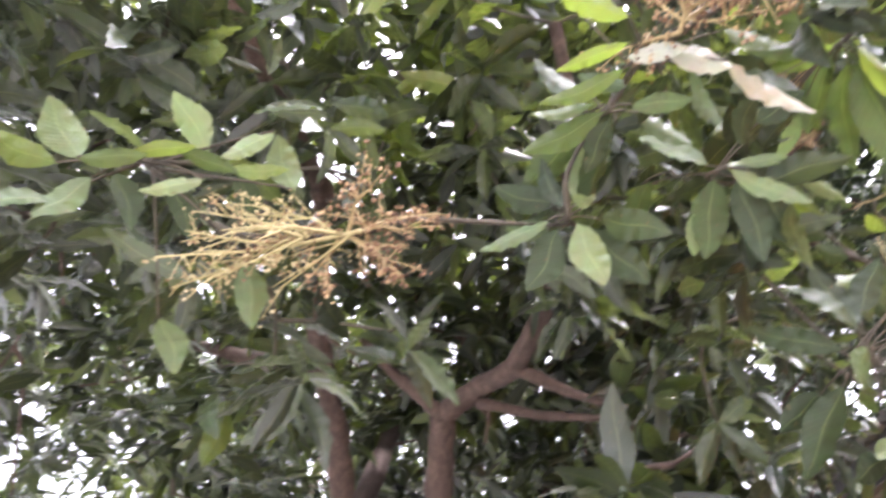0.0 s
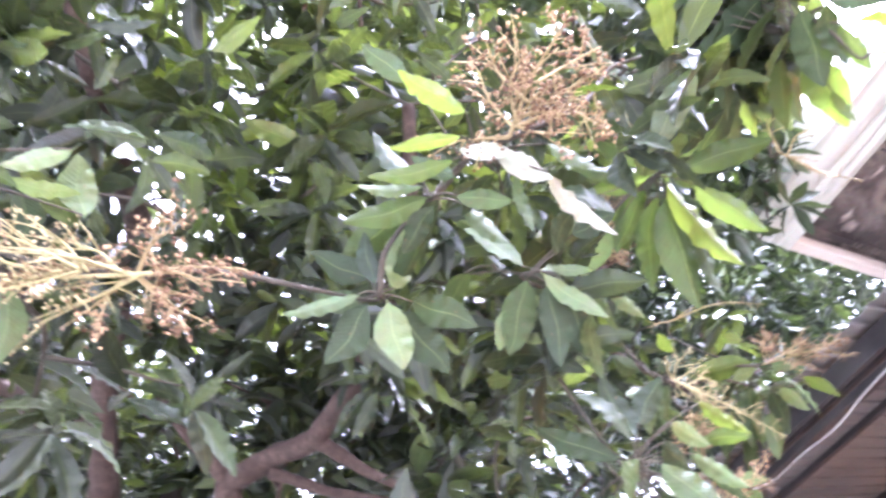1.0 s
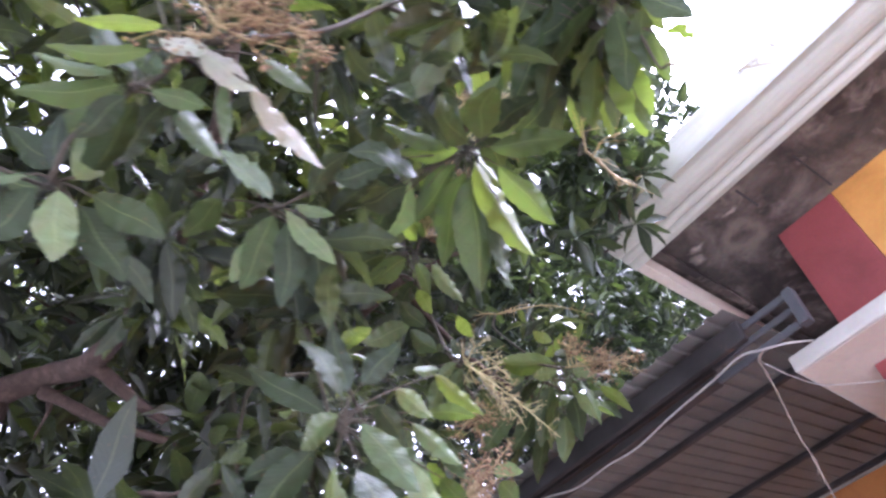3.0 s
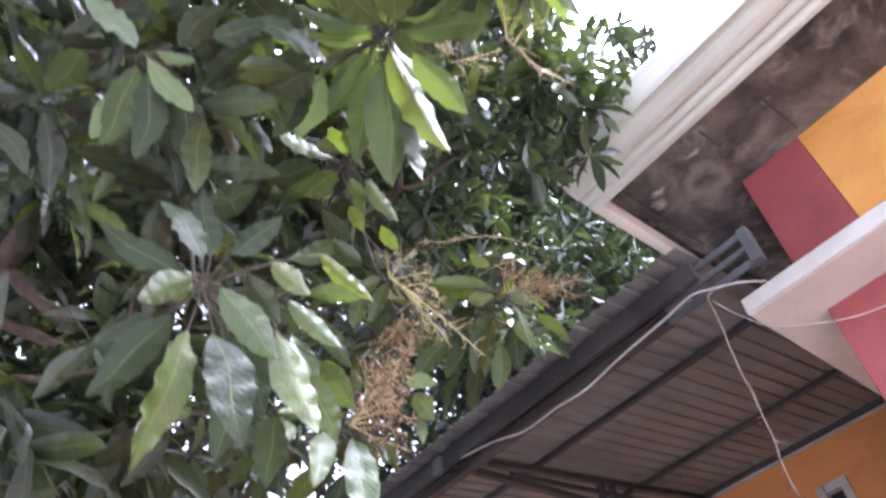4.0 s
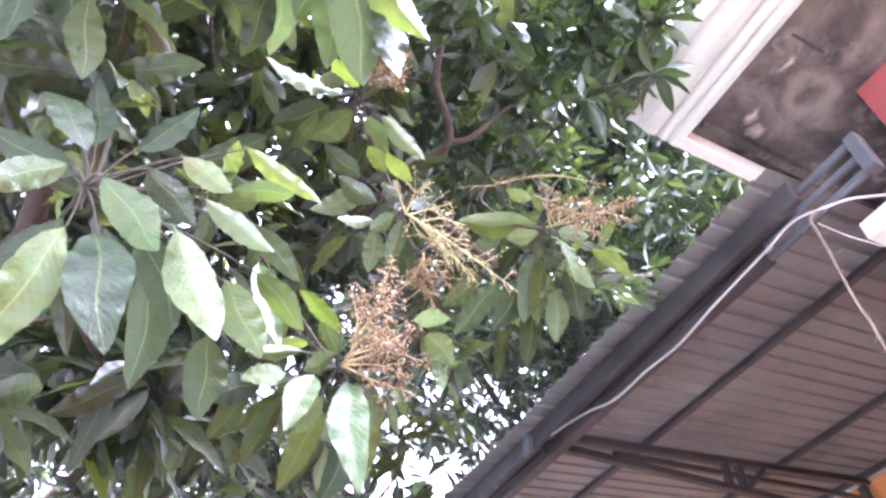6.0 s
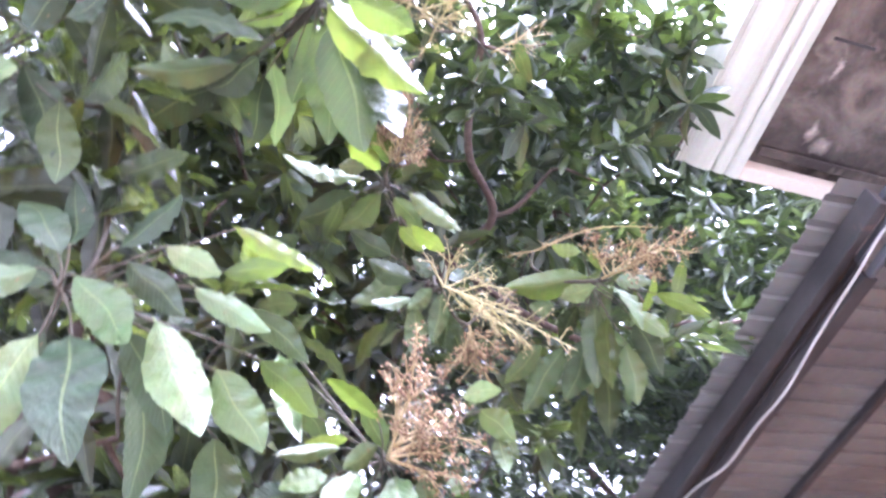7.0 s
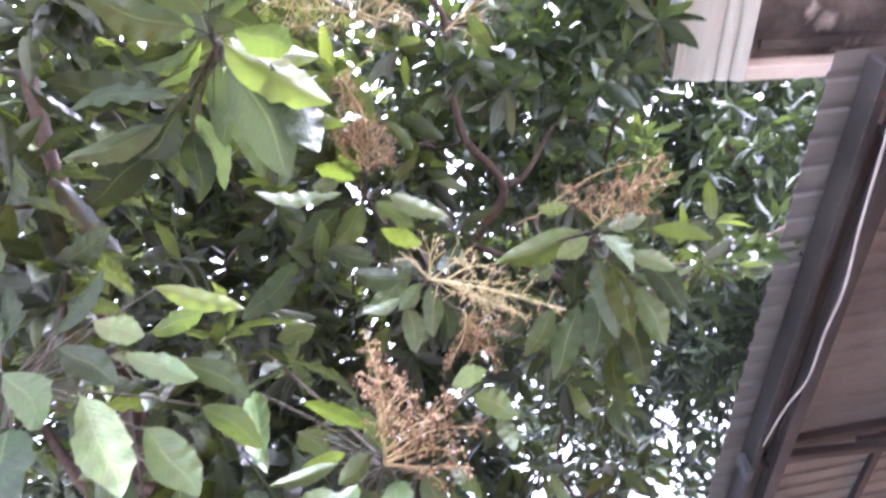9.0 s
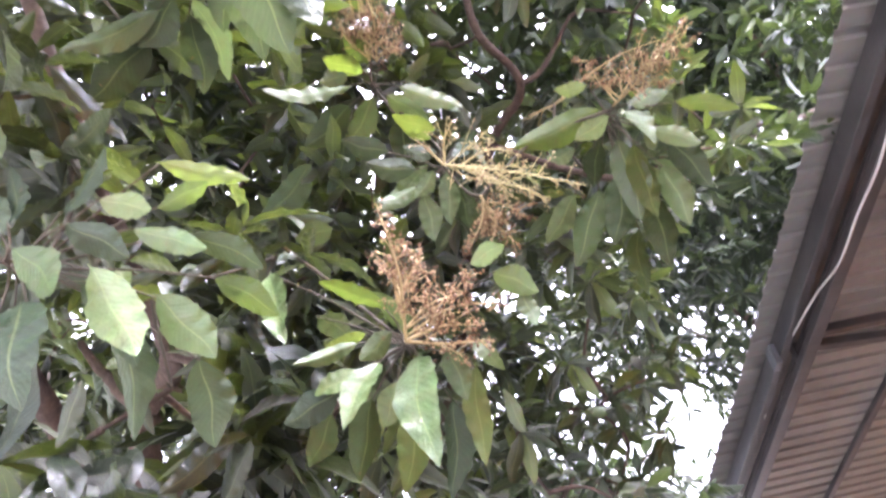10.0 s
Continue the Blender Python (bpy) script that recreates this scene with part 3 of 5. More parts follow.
def leaf(base, way, width, kind):
    """One leaf near the path, from its stalk's foot to its tip."""
    w = Vector(way)
    size = min(max(w.length * 1.03, 0.09), 0.32)
    lit = kind in ("light", "pale")     # outside leaves turned to the yard's light; the lit look is also coloured in
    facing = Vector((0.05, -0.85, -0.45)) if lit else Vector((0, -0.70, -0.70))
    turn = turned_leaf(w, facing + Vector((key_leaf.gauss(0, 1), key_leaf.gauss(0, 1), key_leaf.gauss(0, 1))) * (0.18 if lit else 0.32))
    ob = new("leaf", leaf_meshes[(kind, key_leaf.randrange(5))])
    ob.parent = mango_tree
    ob.matrix_basis = Matrix.Translation(Vector(base) - mango_tree.location) @ turn.to_4x4() @ Matrix.Diagonal((width / 0.29, size, size, 1))


def shoot(base, leaves):
    """A leafy twig end near the path: each leaf by its stalk's foot, the vector to its tip, its width and its kind."""
    base = Vector(base)
    shoots.append(base)
    back = Vector((0, 0.06, 0.05))
    twig_ends.append((base, base + back))
    for foot, way, width, kind in leaves:
        foot, way = Vector(foot), Vector(way)
        leaf(foot, way, width, kind)
        if (foot - base).length > 0.025:
            root = base + back * min(1.0, (foot - base).length * 4)
            tube("leaf_stalk", [root, root.lerp(foot, 0.55) + Vector((0, 0, 0.006)), foot + way * 0.06], 0.0026, 0.0015, twig_bark, mango_tree, 5, 4)


def panicle(base, ways, kind):
    """A branched flower spray: thin stalks with side stalks, set with small dried florets."""
    base, r = Vector(base), random.Random(round(base[0] * 1000 + base[2] * 77))
    sv, sf, fv, ff = [], [], [], []
    twig_ends.append((base, base + Vector((0, 0.02, 0.02))))

    def stalk(points, r0, r1, sides):
        v, f = tube_data(points, r0, r1, sides, 0, len(sv))
        sv.extend(v), sf.extend(f)

    def floret(p, s):
        n = len(fv)
        turn = Euler((r.uniform(0, 6), r.uniform(0, 6), r.uniform(0, 6))).to_matrix()
        for d in ((1, 0, 0), (-1, 0, 0), (0, 1.2, 0), (0, -0.8, 0), (0, 0, 0.9), (0, 0, -1.1)):
            fv.append(p + turn @ Vector(d) * s * r.uniform(0.6, 1.3))
        for a, b in ((0, 2), (2, 1), (1, 3), (3, 0)):
            ff.append((n + a, n + b, n + 4)), ff.append((n + b, n + a, n + 5))

    rachis = max((Vector(w) for w in ways), key=lambda w: w.length)
    for w in ways:
        w = Vector(w)
        fork = rachis * (r.uniform(0.1, 0.62) * max(0.0, w.dot(rachis)) / rachis.length_squared) if w != rachis else Vector()
        foot, w = base + fork, w - fork
        side = w.cross(Vector((0.3, 0.2, 0.9))).normalized() * w.length * r.uniform(-0.12, 0.12)
        line = smooth_path([foot, foot + w * 0.5 + side + Vector((0, 0, 0.01)), foot + w], 8)
        stalk(line, 0.0028 if fork.length else 0.0038, 0.0012, 5)
        n = 3 + int(w.length * 22) if kind == "dry" else 5 + int(w.length * 50)
        for i in range(n):
            t = 0.22 + 0.78 * (i + r.random()) / n
            p = line[min(int(t * (len(line) - 1)), len(line) - 1)]
            off = Vector((r.gauss(0, 1), r.gauss(0, 1), r.gauss(0, 1)))
            off = (off.normalized() + w.normalized() * 0.5) * r.uniform(0.018, 0.072) * (1.15 - 0.6 * t)
            stalk([p, p + off * 0.55 + Vector((0, 0, 0.002)), p + off], 0.0014, 0.0007, 4)
            for k in range(r.randint(7, 12) if kind == "brown" else 1 if kind == "dry" else r.randint(3, 5)):
                q = p + off * r.uniform(0.5, 1.1) + Vector((r.gauss(0, 1), r.gauss(0, 1), r.gauss(0, 1))) * 0.006
                floret(q, r.uniform(0.002, 0.0044) * (1.0 if kind == "brown" else 0.8))
    stalk_mat, floret_mat = (stalk_cream, floret_cream) if kind == "cream" else (stalk_brown, floret_brown)
    spray = part("flower_panicle", mesh_from("flower_panicle", sv, sf, stalk_mat, None, True), stalk_mat, mango_tree, "branched mango flower spray on pale stalks")
    dots = part("blossom", mesh_from("blossom", fv, ff, floret_mat), floret_mat, spray, "dried brown florets" if kind != "cream" else "cream and yellow florets")
    tagged(dots, kind="stuff")


shoot((0.472, 0.501, 2.558), (     # flowering shoot with a hanging leaf whose white sheen is in its colour
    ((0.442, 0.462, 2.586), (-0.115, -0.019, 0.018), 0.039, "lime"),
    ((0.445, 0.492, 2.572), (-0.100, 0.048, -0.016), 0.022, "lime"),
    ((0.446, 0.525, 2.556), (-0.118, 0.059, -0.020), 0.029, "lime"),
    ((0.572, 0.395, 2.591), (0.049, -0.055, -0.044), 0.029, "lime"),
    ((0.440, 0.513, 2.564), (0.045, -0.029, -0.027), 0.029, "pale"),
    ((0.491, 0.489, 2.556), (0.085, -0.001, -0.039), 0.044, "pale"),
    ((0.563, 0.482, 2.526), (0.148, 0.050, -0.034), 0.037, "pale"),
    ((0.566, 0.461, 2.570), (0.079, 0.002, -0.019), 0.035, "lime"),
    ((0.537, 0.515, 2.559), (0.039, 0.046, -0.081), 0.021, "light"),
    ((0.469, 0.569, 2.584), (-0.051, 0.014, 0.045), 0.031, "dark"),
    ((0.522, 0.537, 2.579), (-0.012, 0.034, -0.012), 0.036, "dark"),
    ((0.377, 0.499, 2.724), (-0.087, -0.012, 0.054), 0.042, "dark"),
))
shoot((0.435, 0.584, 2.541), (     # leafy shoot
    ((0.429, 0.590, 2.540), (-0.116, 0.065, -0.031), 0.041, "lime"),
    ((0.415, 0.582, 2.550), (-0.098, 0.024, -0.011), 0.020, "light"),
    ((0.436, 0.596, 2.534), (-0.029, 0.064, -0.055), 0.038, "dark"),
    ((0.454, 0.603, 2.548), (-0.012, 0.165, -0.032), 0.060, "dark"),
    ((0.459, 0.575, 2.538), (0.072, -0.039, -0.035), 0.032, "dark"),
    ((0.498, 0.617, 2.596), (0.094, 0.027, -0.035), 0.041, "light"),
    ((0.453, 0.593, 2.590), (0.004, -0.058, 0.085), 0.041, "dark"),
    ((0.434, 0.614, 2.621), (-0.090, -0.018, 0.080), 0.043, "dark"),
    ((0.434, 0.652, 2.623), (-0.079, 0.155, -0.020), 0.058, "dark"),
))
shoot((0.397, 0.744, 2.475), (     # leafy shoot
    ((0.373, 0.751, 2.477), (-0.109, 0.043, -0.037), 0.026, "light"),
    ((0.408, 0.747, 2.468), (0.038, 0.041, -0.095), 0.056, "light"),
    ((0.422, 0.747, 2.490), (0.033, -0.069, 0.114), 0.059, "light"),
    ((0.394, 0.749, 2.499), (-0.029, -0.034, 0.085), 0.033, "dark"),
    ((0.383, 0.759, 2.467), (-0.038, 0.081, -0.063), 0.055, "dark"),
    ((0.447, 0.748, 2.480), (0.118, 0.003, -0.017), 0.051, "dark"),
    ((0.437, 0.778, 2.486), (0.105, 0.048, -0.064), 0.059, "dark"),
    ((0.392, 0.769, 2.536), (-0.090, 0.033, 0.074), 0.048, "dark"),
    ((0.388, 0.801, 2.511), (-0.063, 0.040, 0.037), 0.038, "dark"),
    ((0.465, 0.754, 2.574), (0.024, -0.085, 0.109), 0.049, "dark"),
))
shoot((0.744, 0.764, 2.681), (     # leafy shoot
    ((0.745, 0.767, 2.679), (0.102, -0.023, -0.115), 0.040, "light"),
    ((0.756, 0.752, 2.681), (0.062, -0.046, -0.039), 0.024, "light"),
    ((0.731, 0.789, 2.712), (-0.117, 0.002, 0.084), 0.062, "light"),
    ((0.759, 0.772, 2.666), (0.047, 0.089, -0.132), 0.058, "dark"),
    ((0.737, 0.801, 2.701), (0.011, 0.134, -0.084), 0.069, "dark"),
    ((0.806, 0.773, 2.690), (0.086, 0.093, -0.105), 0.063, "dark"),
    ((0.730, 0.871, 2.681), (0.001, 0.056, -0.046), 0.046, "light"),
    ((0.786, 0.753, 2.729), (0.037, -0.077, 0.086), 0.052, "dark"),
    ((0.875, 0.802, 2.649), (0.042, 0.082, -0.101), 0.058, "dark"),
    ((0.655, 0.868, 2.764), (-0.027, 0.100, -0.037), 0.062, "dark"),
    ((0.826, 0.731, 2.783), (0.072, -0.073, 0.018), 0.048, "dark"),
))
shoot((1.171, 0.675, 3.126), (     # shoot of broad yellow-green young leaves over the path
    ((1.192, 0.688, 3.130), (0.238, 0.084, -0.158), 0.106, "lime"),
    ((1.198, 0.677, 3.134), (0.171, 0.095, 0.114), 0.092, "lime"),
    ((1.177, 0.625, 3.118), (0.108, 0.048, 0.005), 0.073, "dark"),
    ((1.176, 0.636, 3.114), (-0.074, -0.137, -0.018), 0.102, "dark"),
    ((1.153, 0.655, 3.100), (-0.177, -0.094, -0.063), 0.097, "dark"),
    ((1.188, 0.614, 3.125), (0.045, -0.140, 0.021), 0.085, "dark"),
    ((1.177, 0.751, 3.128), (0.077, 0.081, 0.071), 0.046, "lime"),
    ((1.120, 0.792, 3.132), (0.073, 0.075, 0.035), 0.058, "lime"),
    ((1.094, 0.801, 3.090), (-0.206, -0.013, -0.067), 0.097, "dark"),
    ((1.078, 0.826, 3.087), (-0.080, 0.080, -0.061), 0.089, "dark"),
    ((1.102, 0.840, 3.118), (0.033, 0.188, -0.027), 0.077, "light"),
    ((1.140, 0.829, 3.124), (0.100, 0.095, 0.057), 0.079, "dark"),
    ((1.090, 0.873, 3.099), (-0.007, 0.169, -0.037), 0.073, "dark"),
    ((1.052, 0.850, 3.078), (-0.186, 0.023, -0.108), 0.064, "mid"),
    ((1.210, 0.863, 3.172), (0.075, 0.100, 0.027), 0.067, "dark"),
    ((1.296, 0.895, 3.182), (0.123, 0.048, 0.056), 0.045, "lime"),
    ((1.034, 0.781, 3.101), (-0.183, -0.048, -0.063), 0.085, "dark"),
    ((1.006, 0.903, 3.074), (-0.140, 0.089, -0.096), 0.093, "dark"),
    ((1.196, 0.646, 3.119), (0.127, -0.175, -0.069), 0.071, "lime"),
    ((1.233, 0.655, 3.087), (0.148, -0.010, -0.155), 0.071, "lime"),
    ((1.145, 0.672, 3.146), (-0.161, -0.009, 0.080), 0.064, "lime"),
    ((1.145, 0.688, 3.139), (-0.174, 0.074, 0.053), 0.055, "lime"),
    ((1.155, 0.691, 3.131), (-0.130, 0.102, 0.015), 0.048, "lime"),
    ((1.170, 0.658, 3.159), (0.002, -0.139, 0.120), 0.079, "dark"),
    ((1.187, 0.644, 3.153), (0.073, -0.134, 0.068), 0.086, "dark"),
    ((1.212, 0.714, 3.119), (0.147, 0.198, -0.251), 0.121, "dark"),
    ((1.195, 0.728, 3.125), (0.070, 0.209, -0.141), 0.092, "dark"),
    ((1.182, 0.738, 3.157), (-0.015, 0.172, -0.077), 0.086, "dark"),
    ((1.299, 0.730, 3.084), (0.106, 0.122, -0.162), 0.096, "dark"),
    ((1.149, 0.720, 3.226), (-0.088, -0.118, 0.121), 0.088, "dark"),
    ((1.289, 0.619, 3.190), (0.027, -0.168, 0.056), 0.085, "dark"),
))
shoot((1.265, 0.206, 3.114), (     # shoot at the crown's edge
    ((1.327, 0.175, 3.072), (-0.068, -0.028, -0.273), 0.041, "lime"),
    ((1.288, 0.264, 3.091), (0.162, 0.101, -0.080), 0.092, "lime"),
    ((1.270, 0.302, 3.134), (0.091, 0.133, -0.067), 0.069, "lime"),
    ((1.308, 0.187, 3.085), (0.074, 0.046, -0.087), 0.049, "lime"),
    ((1.379, 0.316, 3.053), (0.064, 0.030, -0.059), 0.039, "lime"),
    ((1.247, 0.231, 3.123), (0.005, 0.159, -0.054), 0.081, "dark"),
    ((1.223, 0.194, 3.118), (0.123, 0.117, -0.077), 0.084, "dark"),
    ((1.211, 0.213, 3.171), (0.018, 0.176, -0.014), 0.083, "dark"),
    ((1.267, 0.163, 3.115), (0.078, 0.084, -0.090), 0.075, "dark"),
    ((1.194, 0.213, 3.217), (-0.023, 0.188, 0.021), 0.091, "dark"),
    ((1.206, 0.170, 3.213), (0.087, 0.099, -0.065), 0.087, "dark"),
    ((1.165, 0.222, 3.267), (0.117, 0.277, -0.098), 0.095, "dark"),
    ((1.177, 0.289, 3.276), (0.045, 0.262, -0.060), 0.090, "dark"),
    ((1.085, 0.302, 3.322), (0.041, 0.212, -0.041), 0.090, "dark"),
    ((1.237, 0.145, 3.136), (0.113, -0.035, -0.079), 0.067, "dark"),
    ((1.078, 0.352, 3.341), (0.013, 0.176, -0.010), 0.091, "dark"),
    ((1.093, 0.246, 3.326), (0.026, 0.145, -0.034), 0.086, "dark"),
))
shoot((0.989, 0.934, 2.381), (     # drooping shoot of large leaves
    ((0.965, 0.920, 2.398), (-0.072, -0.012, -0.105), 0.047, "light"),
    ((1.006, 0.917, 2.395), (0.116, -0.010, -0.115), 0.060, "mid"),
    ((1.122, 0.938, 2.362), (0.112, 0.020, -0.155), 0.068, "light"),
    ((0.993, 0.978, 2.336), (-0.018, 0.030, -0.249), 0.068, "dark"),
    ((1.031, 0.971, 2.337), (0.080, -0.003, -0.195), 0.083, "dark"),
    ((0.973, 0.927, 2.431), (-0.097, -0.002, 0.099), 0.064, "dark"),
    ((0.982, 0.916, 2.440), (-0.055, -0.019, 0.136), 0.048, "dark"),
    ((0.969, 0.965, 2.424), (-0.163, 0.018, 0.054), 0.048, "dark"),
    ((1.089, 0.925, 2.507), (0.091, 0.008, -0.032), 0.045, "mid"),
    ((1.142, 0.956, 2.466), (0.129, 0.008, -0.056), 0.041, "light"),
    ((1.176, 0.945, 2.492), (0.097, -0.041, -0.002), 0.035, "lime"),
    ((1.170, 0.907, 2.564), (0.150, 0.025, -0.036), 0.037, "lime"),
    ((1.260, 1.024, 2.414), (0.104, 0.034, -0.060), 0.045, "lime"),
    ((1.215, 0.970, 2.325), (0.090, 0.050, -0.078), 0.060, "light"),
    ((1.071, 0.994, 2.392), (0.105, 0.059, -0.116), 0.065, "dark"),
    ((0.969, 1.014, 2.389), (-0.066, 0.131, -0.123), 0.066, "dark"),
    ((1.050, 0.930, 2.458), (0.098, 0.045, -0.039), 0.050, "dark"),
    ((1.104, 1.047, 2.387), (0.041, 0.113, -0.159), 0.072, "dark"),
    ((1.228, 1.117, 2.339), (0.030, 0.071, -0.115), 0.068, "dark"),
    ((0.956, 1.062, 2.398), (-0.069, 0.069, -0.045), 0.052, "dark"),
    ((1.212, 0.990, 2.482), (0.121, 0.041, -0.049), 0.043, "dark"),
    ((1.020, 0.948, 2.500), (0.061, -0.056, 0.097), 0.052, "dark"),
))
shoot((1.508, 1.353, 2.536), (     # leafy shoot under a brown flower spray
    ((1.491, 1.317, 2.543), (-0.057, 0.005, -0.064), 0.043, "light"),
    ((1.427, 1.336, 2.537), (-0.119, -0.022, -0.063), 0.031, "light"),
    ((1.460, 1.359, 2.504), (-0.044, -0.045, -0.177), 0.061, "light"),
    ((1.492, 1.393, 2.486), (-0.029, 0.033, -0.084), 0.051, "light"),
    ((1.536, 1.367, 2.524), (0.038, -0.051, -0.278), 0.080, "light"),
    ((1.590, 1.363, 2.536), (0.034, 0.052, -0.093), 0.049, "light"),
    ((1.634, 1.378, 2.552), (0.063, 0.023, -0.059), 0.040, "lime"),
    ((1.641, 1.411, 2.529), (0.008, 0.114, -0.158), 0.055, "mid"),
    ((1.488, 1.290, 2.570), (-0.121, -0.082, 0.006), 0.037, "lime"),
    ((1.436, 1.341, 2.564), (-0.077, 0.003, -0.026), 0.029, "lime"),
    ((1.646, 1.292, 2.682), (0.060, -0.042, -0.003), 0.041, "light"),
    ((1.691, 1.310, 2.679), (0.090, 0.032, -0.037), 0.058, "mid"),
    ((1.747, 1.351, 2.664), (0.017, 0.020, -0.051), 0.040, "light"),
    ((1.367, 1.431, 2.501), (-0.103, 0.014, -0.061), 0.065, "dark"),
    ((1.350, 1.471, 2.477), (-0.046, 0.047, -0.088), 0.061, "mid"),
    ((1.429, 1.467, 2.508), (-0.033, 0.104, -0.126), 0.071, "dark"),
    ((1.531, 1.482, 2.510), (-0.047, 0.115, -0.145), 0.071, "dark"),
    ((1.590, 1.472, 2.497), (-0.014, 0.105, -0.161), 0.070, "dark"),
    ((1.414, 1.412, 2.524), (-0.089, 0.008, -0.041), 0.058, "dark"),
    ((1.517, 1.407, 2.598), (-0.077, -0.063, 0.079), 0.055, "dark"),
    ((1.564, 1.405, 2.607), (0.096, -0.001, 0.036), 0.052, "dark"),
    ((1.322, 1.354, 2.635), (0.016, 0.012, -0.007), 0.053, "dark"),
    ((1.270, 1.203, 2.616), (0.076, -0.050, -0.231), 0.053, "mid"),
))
panicle((1.513, 1.342, 2.534), ((-0.011, -0.292, 0.049), (0.052, -0.144, 0.079), (0.139, -0.060, 0.120), (0.186, -0.014, 0.072), (0.152, -0.013, 0.016), (0.163, -0.009, -0.021), (-0.020, -0.094, 0.095), (0.086, 0.000, 0.066), (0.035, -0.102, 0.025), (0.005, -0.190, 0.073), (0.119, -0.053, 0.065)), "brown")
shoot((1.601, 1.297, 3.067), (     # shoot under a cream flower spray
    ((1.595, 1.226, 3.112), (-0.104, -0.052, -0.002), 0.042, "lime"),
    ((1.607, 1.309, 3.059), (-0.000, 0.095, -0.095), 0.050, "light"),
    ((1.579, 1.306, 3.060), (-0.046, 0.034, -0.052), 0.042, "light"),
    ((1.534, 1.335, 3.036), (-0.100, 0.005, -0.042), 0.039, "light"),
    ((1.546, 1.348, 3.028), (0.018, 0.084, -0.089), 0.056, "mid"),
    ((1.590, 1.272, 3.083), (-0.073, -0.029, -0.011), 0.048, "dark"),
    ((1.622, 1.315, 3.116), (0.064, -0.039, 0.061), 0.050, "dark"),
    ((1.618, 1.350, 3.092), (0.032, 0.107, -0.079), 0.064, "dark"),
    ((1.533, 1.335, 3.109), (-0.127, -0.030, 0.003), 0.064, "dark"),
    ((1.464, 1.300, 3.148), (-0.121, -0.033, 0.023), 0.059, "dark"),
    ((1.491, 1.436, 3.057), (-0.057, 0.105, -0.096), 0.074, "dark"),
    ((1.643, 1.417, 3.106), (0.078, 0.099, -0.078), 0.066, "dark"),
))
panicle((1.602, 1.293, 3.057), ((0.312, -0.046, -0.199), (0.253, 0.081, -0.076), (0.156, 0.041, -0.104), (0.209, 0.041, 0.011), (0.113, -0.061, 0.038), (0.031, -0.092, 0.045), (-0.049, -0.058, 0.013), (0.172, -0.015, 0.009), (0.065, 0.035, -0.033), (0.137, -0.010, -0.115), (0.204, -0.004, -0.150)), "cream")
panicle((1.685, 1.349, 2.995), ((-0.038, 0.075, -0.109), (0.025, 0.075, -0.076), (0.078, 0.087, -0.094), (0.105, 0.051, -0.040), (0.062, 0.060, -0.055), (0.007, 0.075, -0.029)), "brown")
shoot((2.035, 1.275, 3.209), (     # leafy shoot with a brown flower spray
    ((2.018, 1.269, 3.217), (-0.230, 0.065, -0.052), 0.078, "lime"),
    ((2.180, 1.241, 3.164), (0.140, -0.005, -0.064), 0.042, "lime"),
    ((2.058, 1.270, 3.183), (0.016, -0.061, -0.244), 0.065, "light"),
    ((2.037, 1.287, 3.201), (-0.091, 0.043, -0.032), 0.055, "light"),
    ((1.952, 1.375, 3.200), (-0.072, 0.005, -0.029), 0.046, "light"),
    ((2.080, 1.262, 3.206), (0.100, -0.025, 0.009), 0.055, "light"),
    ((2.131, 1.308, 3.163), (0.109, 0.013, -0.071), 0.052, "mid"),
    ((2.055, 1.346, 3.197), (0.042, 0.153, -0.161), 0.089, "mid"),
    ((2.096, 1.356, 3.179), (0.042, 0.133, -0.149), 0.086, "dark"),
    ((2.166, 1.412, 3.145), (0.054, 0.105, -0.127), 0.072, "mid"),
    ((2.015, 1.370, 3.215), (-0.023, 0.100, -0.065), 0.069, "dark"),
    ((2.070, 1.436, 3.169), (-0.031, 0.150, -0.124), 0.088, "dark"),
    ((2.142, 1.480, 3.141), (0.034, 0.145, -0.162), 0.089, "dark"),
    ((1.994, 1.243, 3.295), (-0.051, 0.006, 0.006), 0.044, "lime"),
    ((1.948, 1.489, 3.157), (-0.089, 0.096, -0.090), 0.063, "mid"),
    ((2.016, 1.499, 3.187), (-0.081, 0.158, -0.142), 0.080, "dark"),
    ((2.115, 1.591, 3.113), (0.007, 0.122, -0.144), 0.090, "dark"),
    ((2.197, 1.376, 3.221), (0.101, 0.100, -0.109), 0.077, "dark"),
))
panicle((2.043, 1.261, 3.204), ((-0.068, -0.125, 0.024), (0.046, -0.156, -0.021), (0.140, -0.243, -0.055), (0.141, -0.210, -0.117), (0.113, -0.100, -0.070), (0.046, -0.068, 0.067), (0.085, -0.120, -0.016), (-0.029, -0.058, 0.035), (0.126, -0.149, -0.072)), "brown")
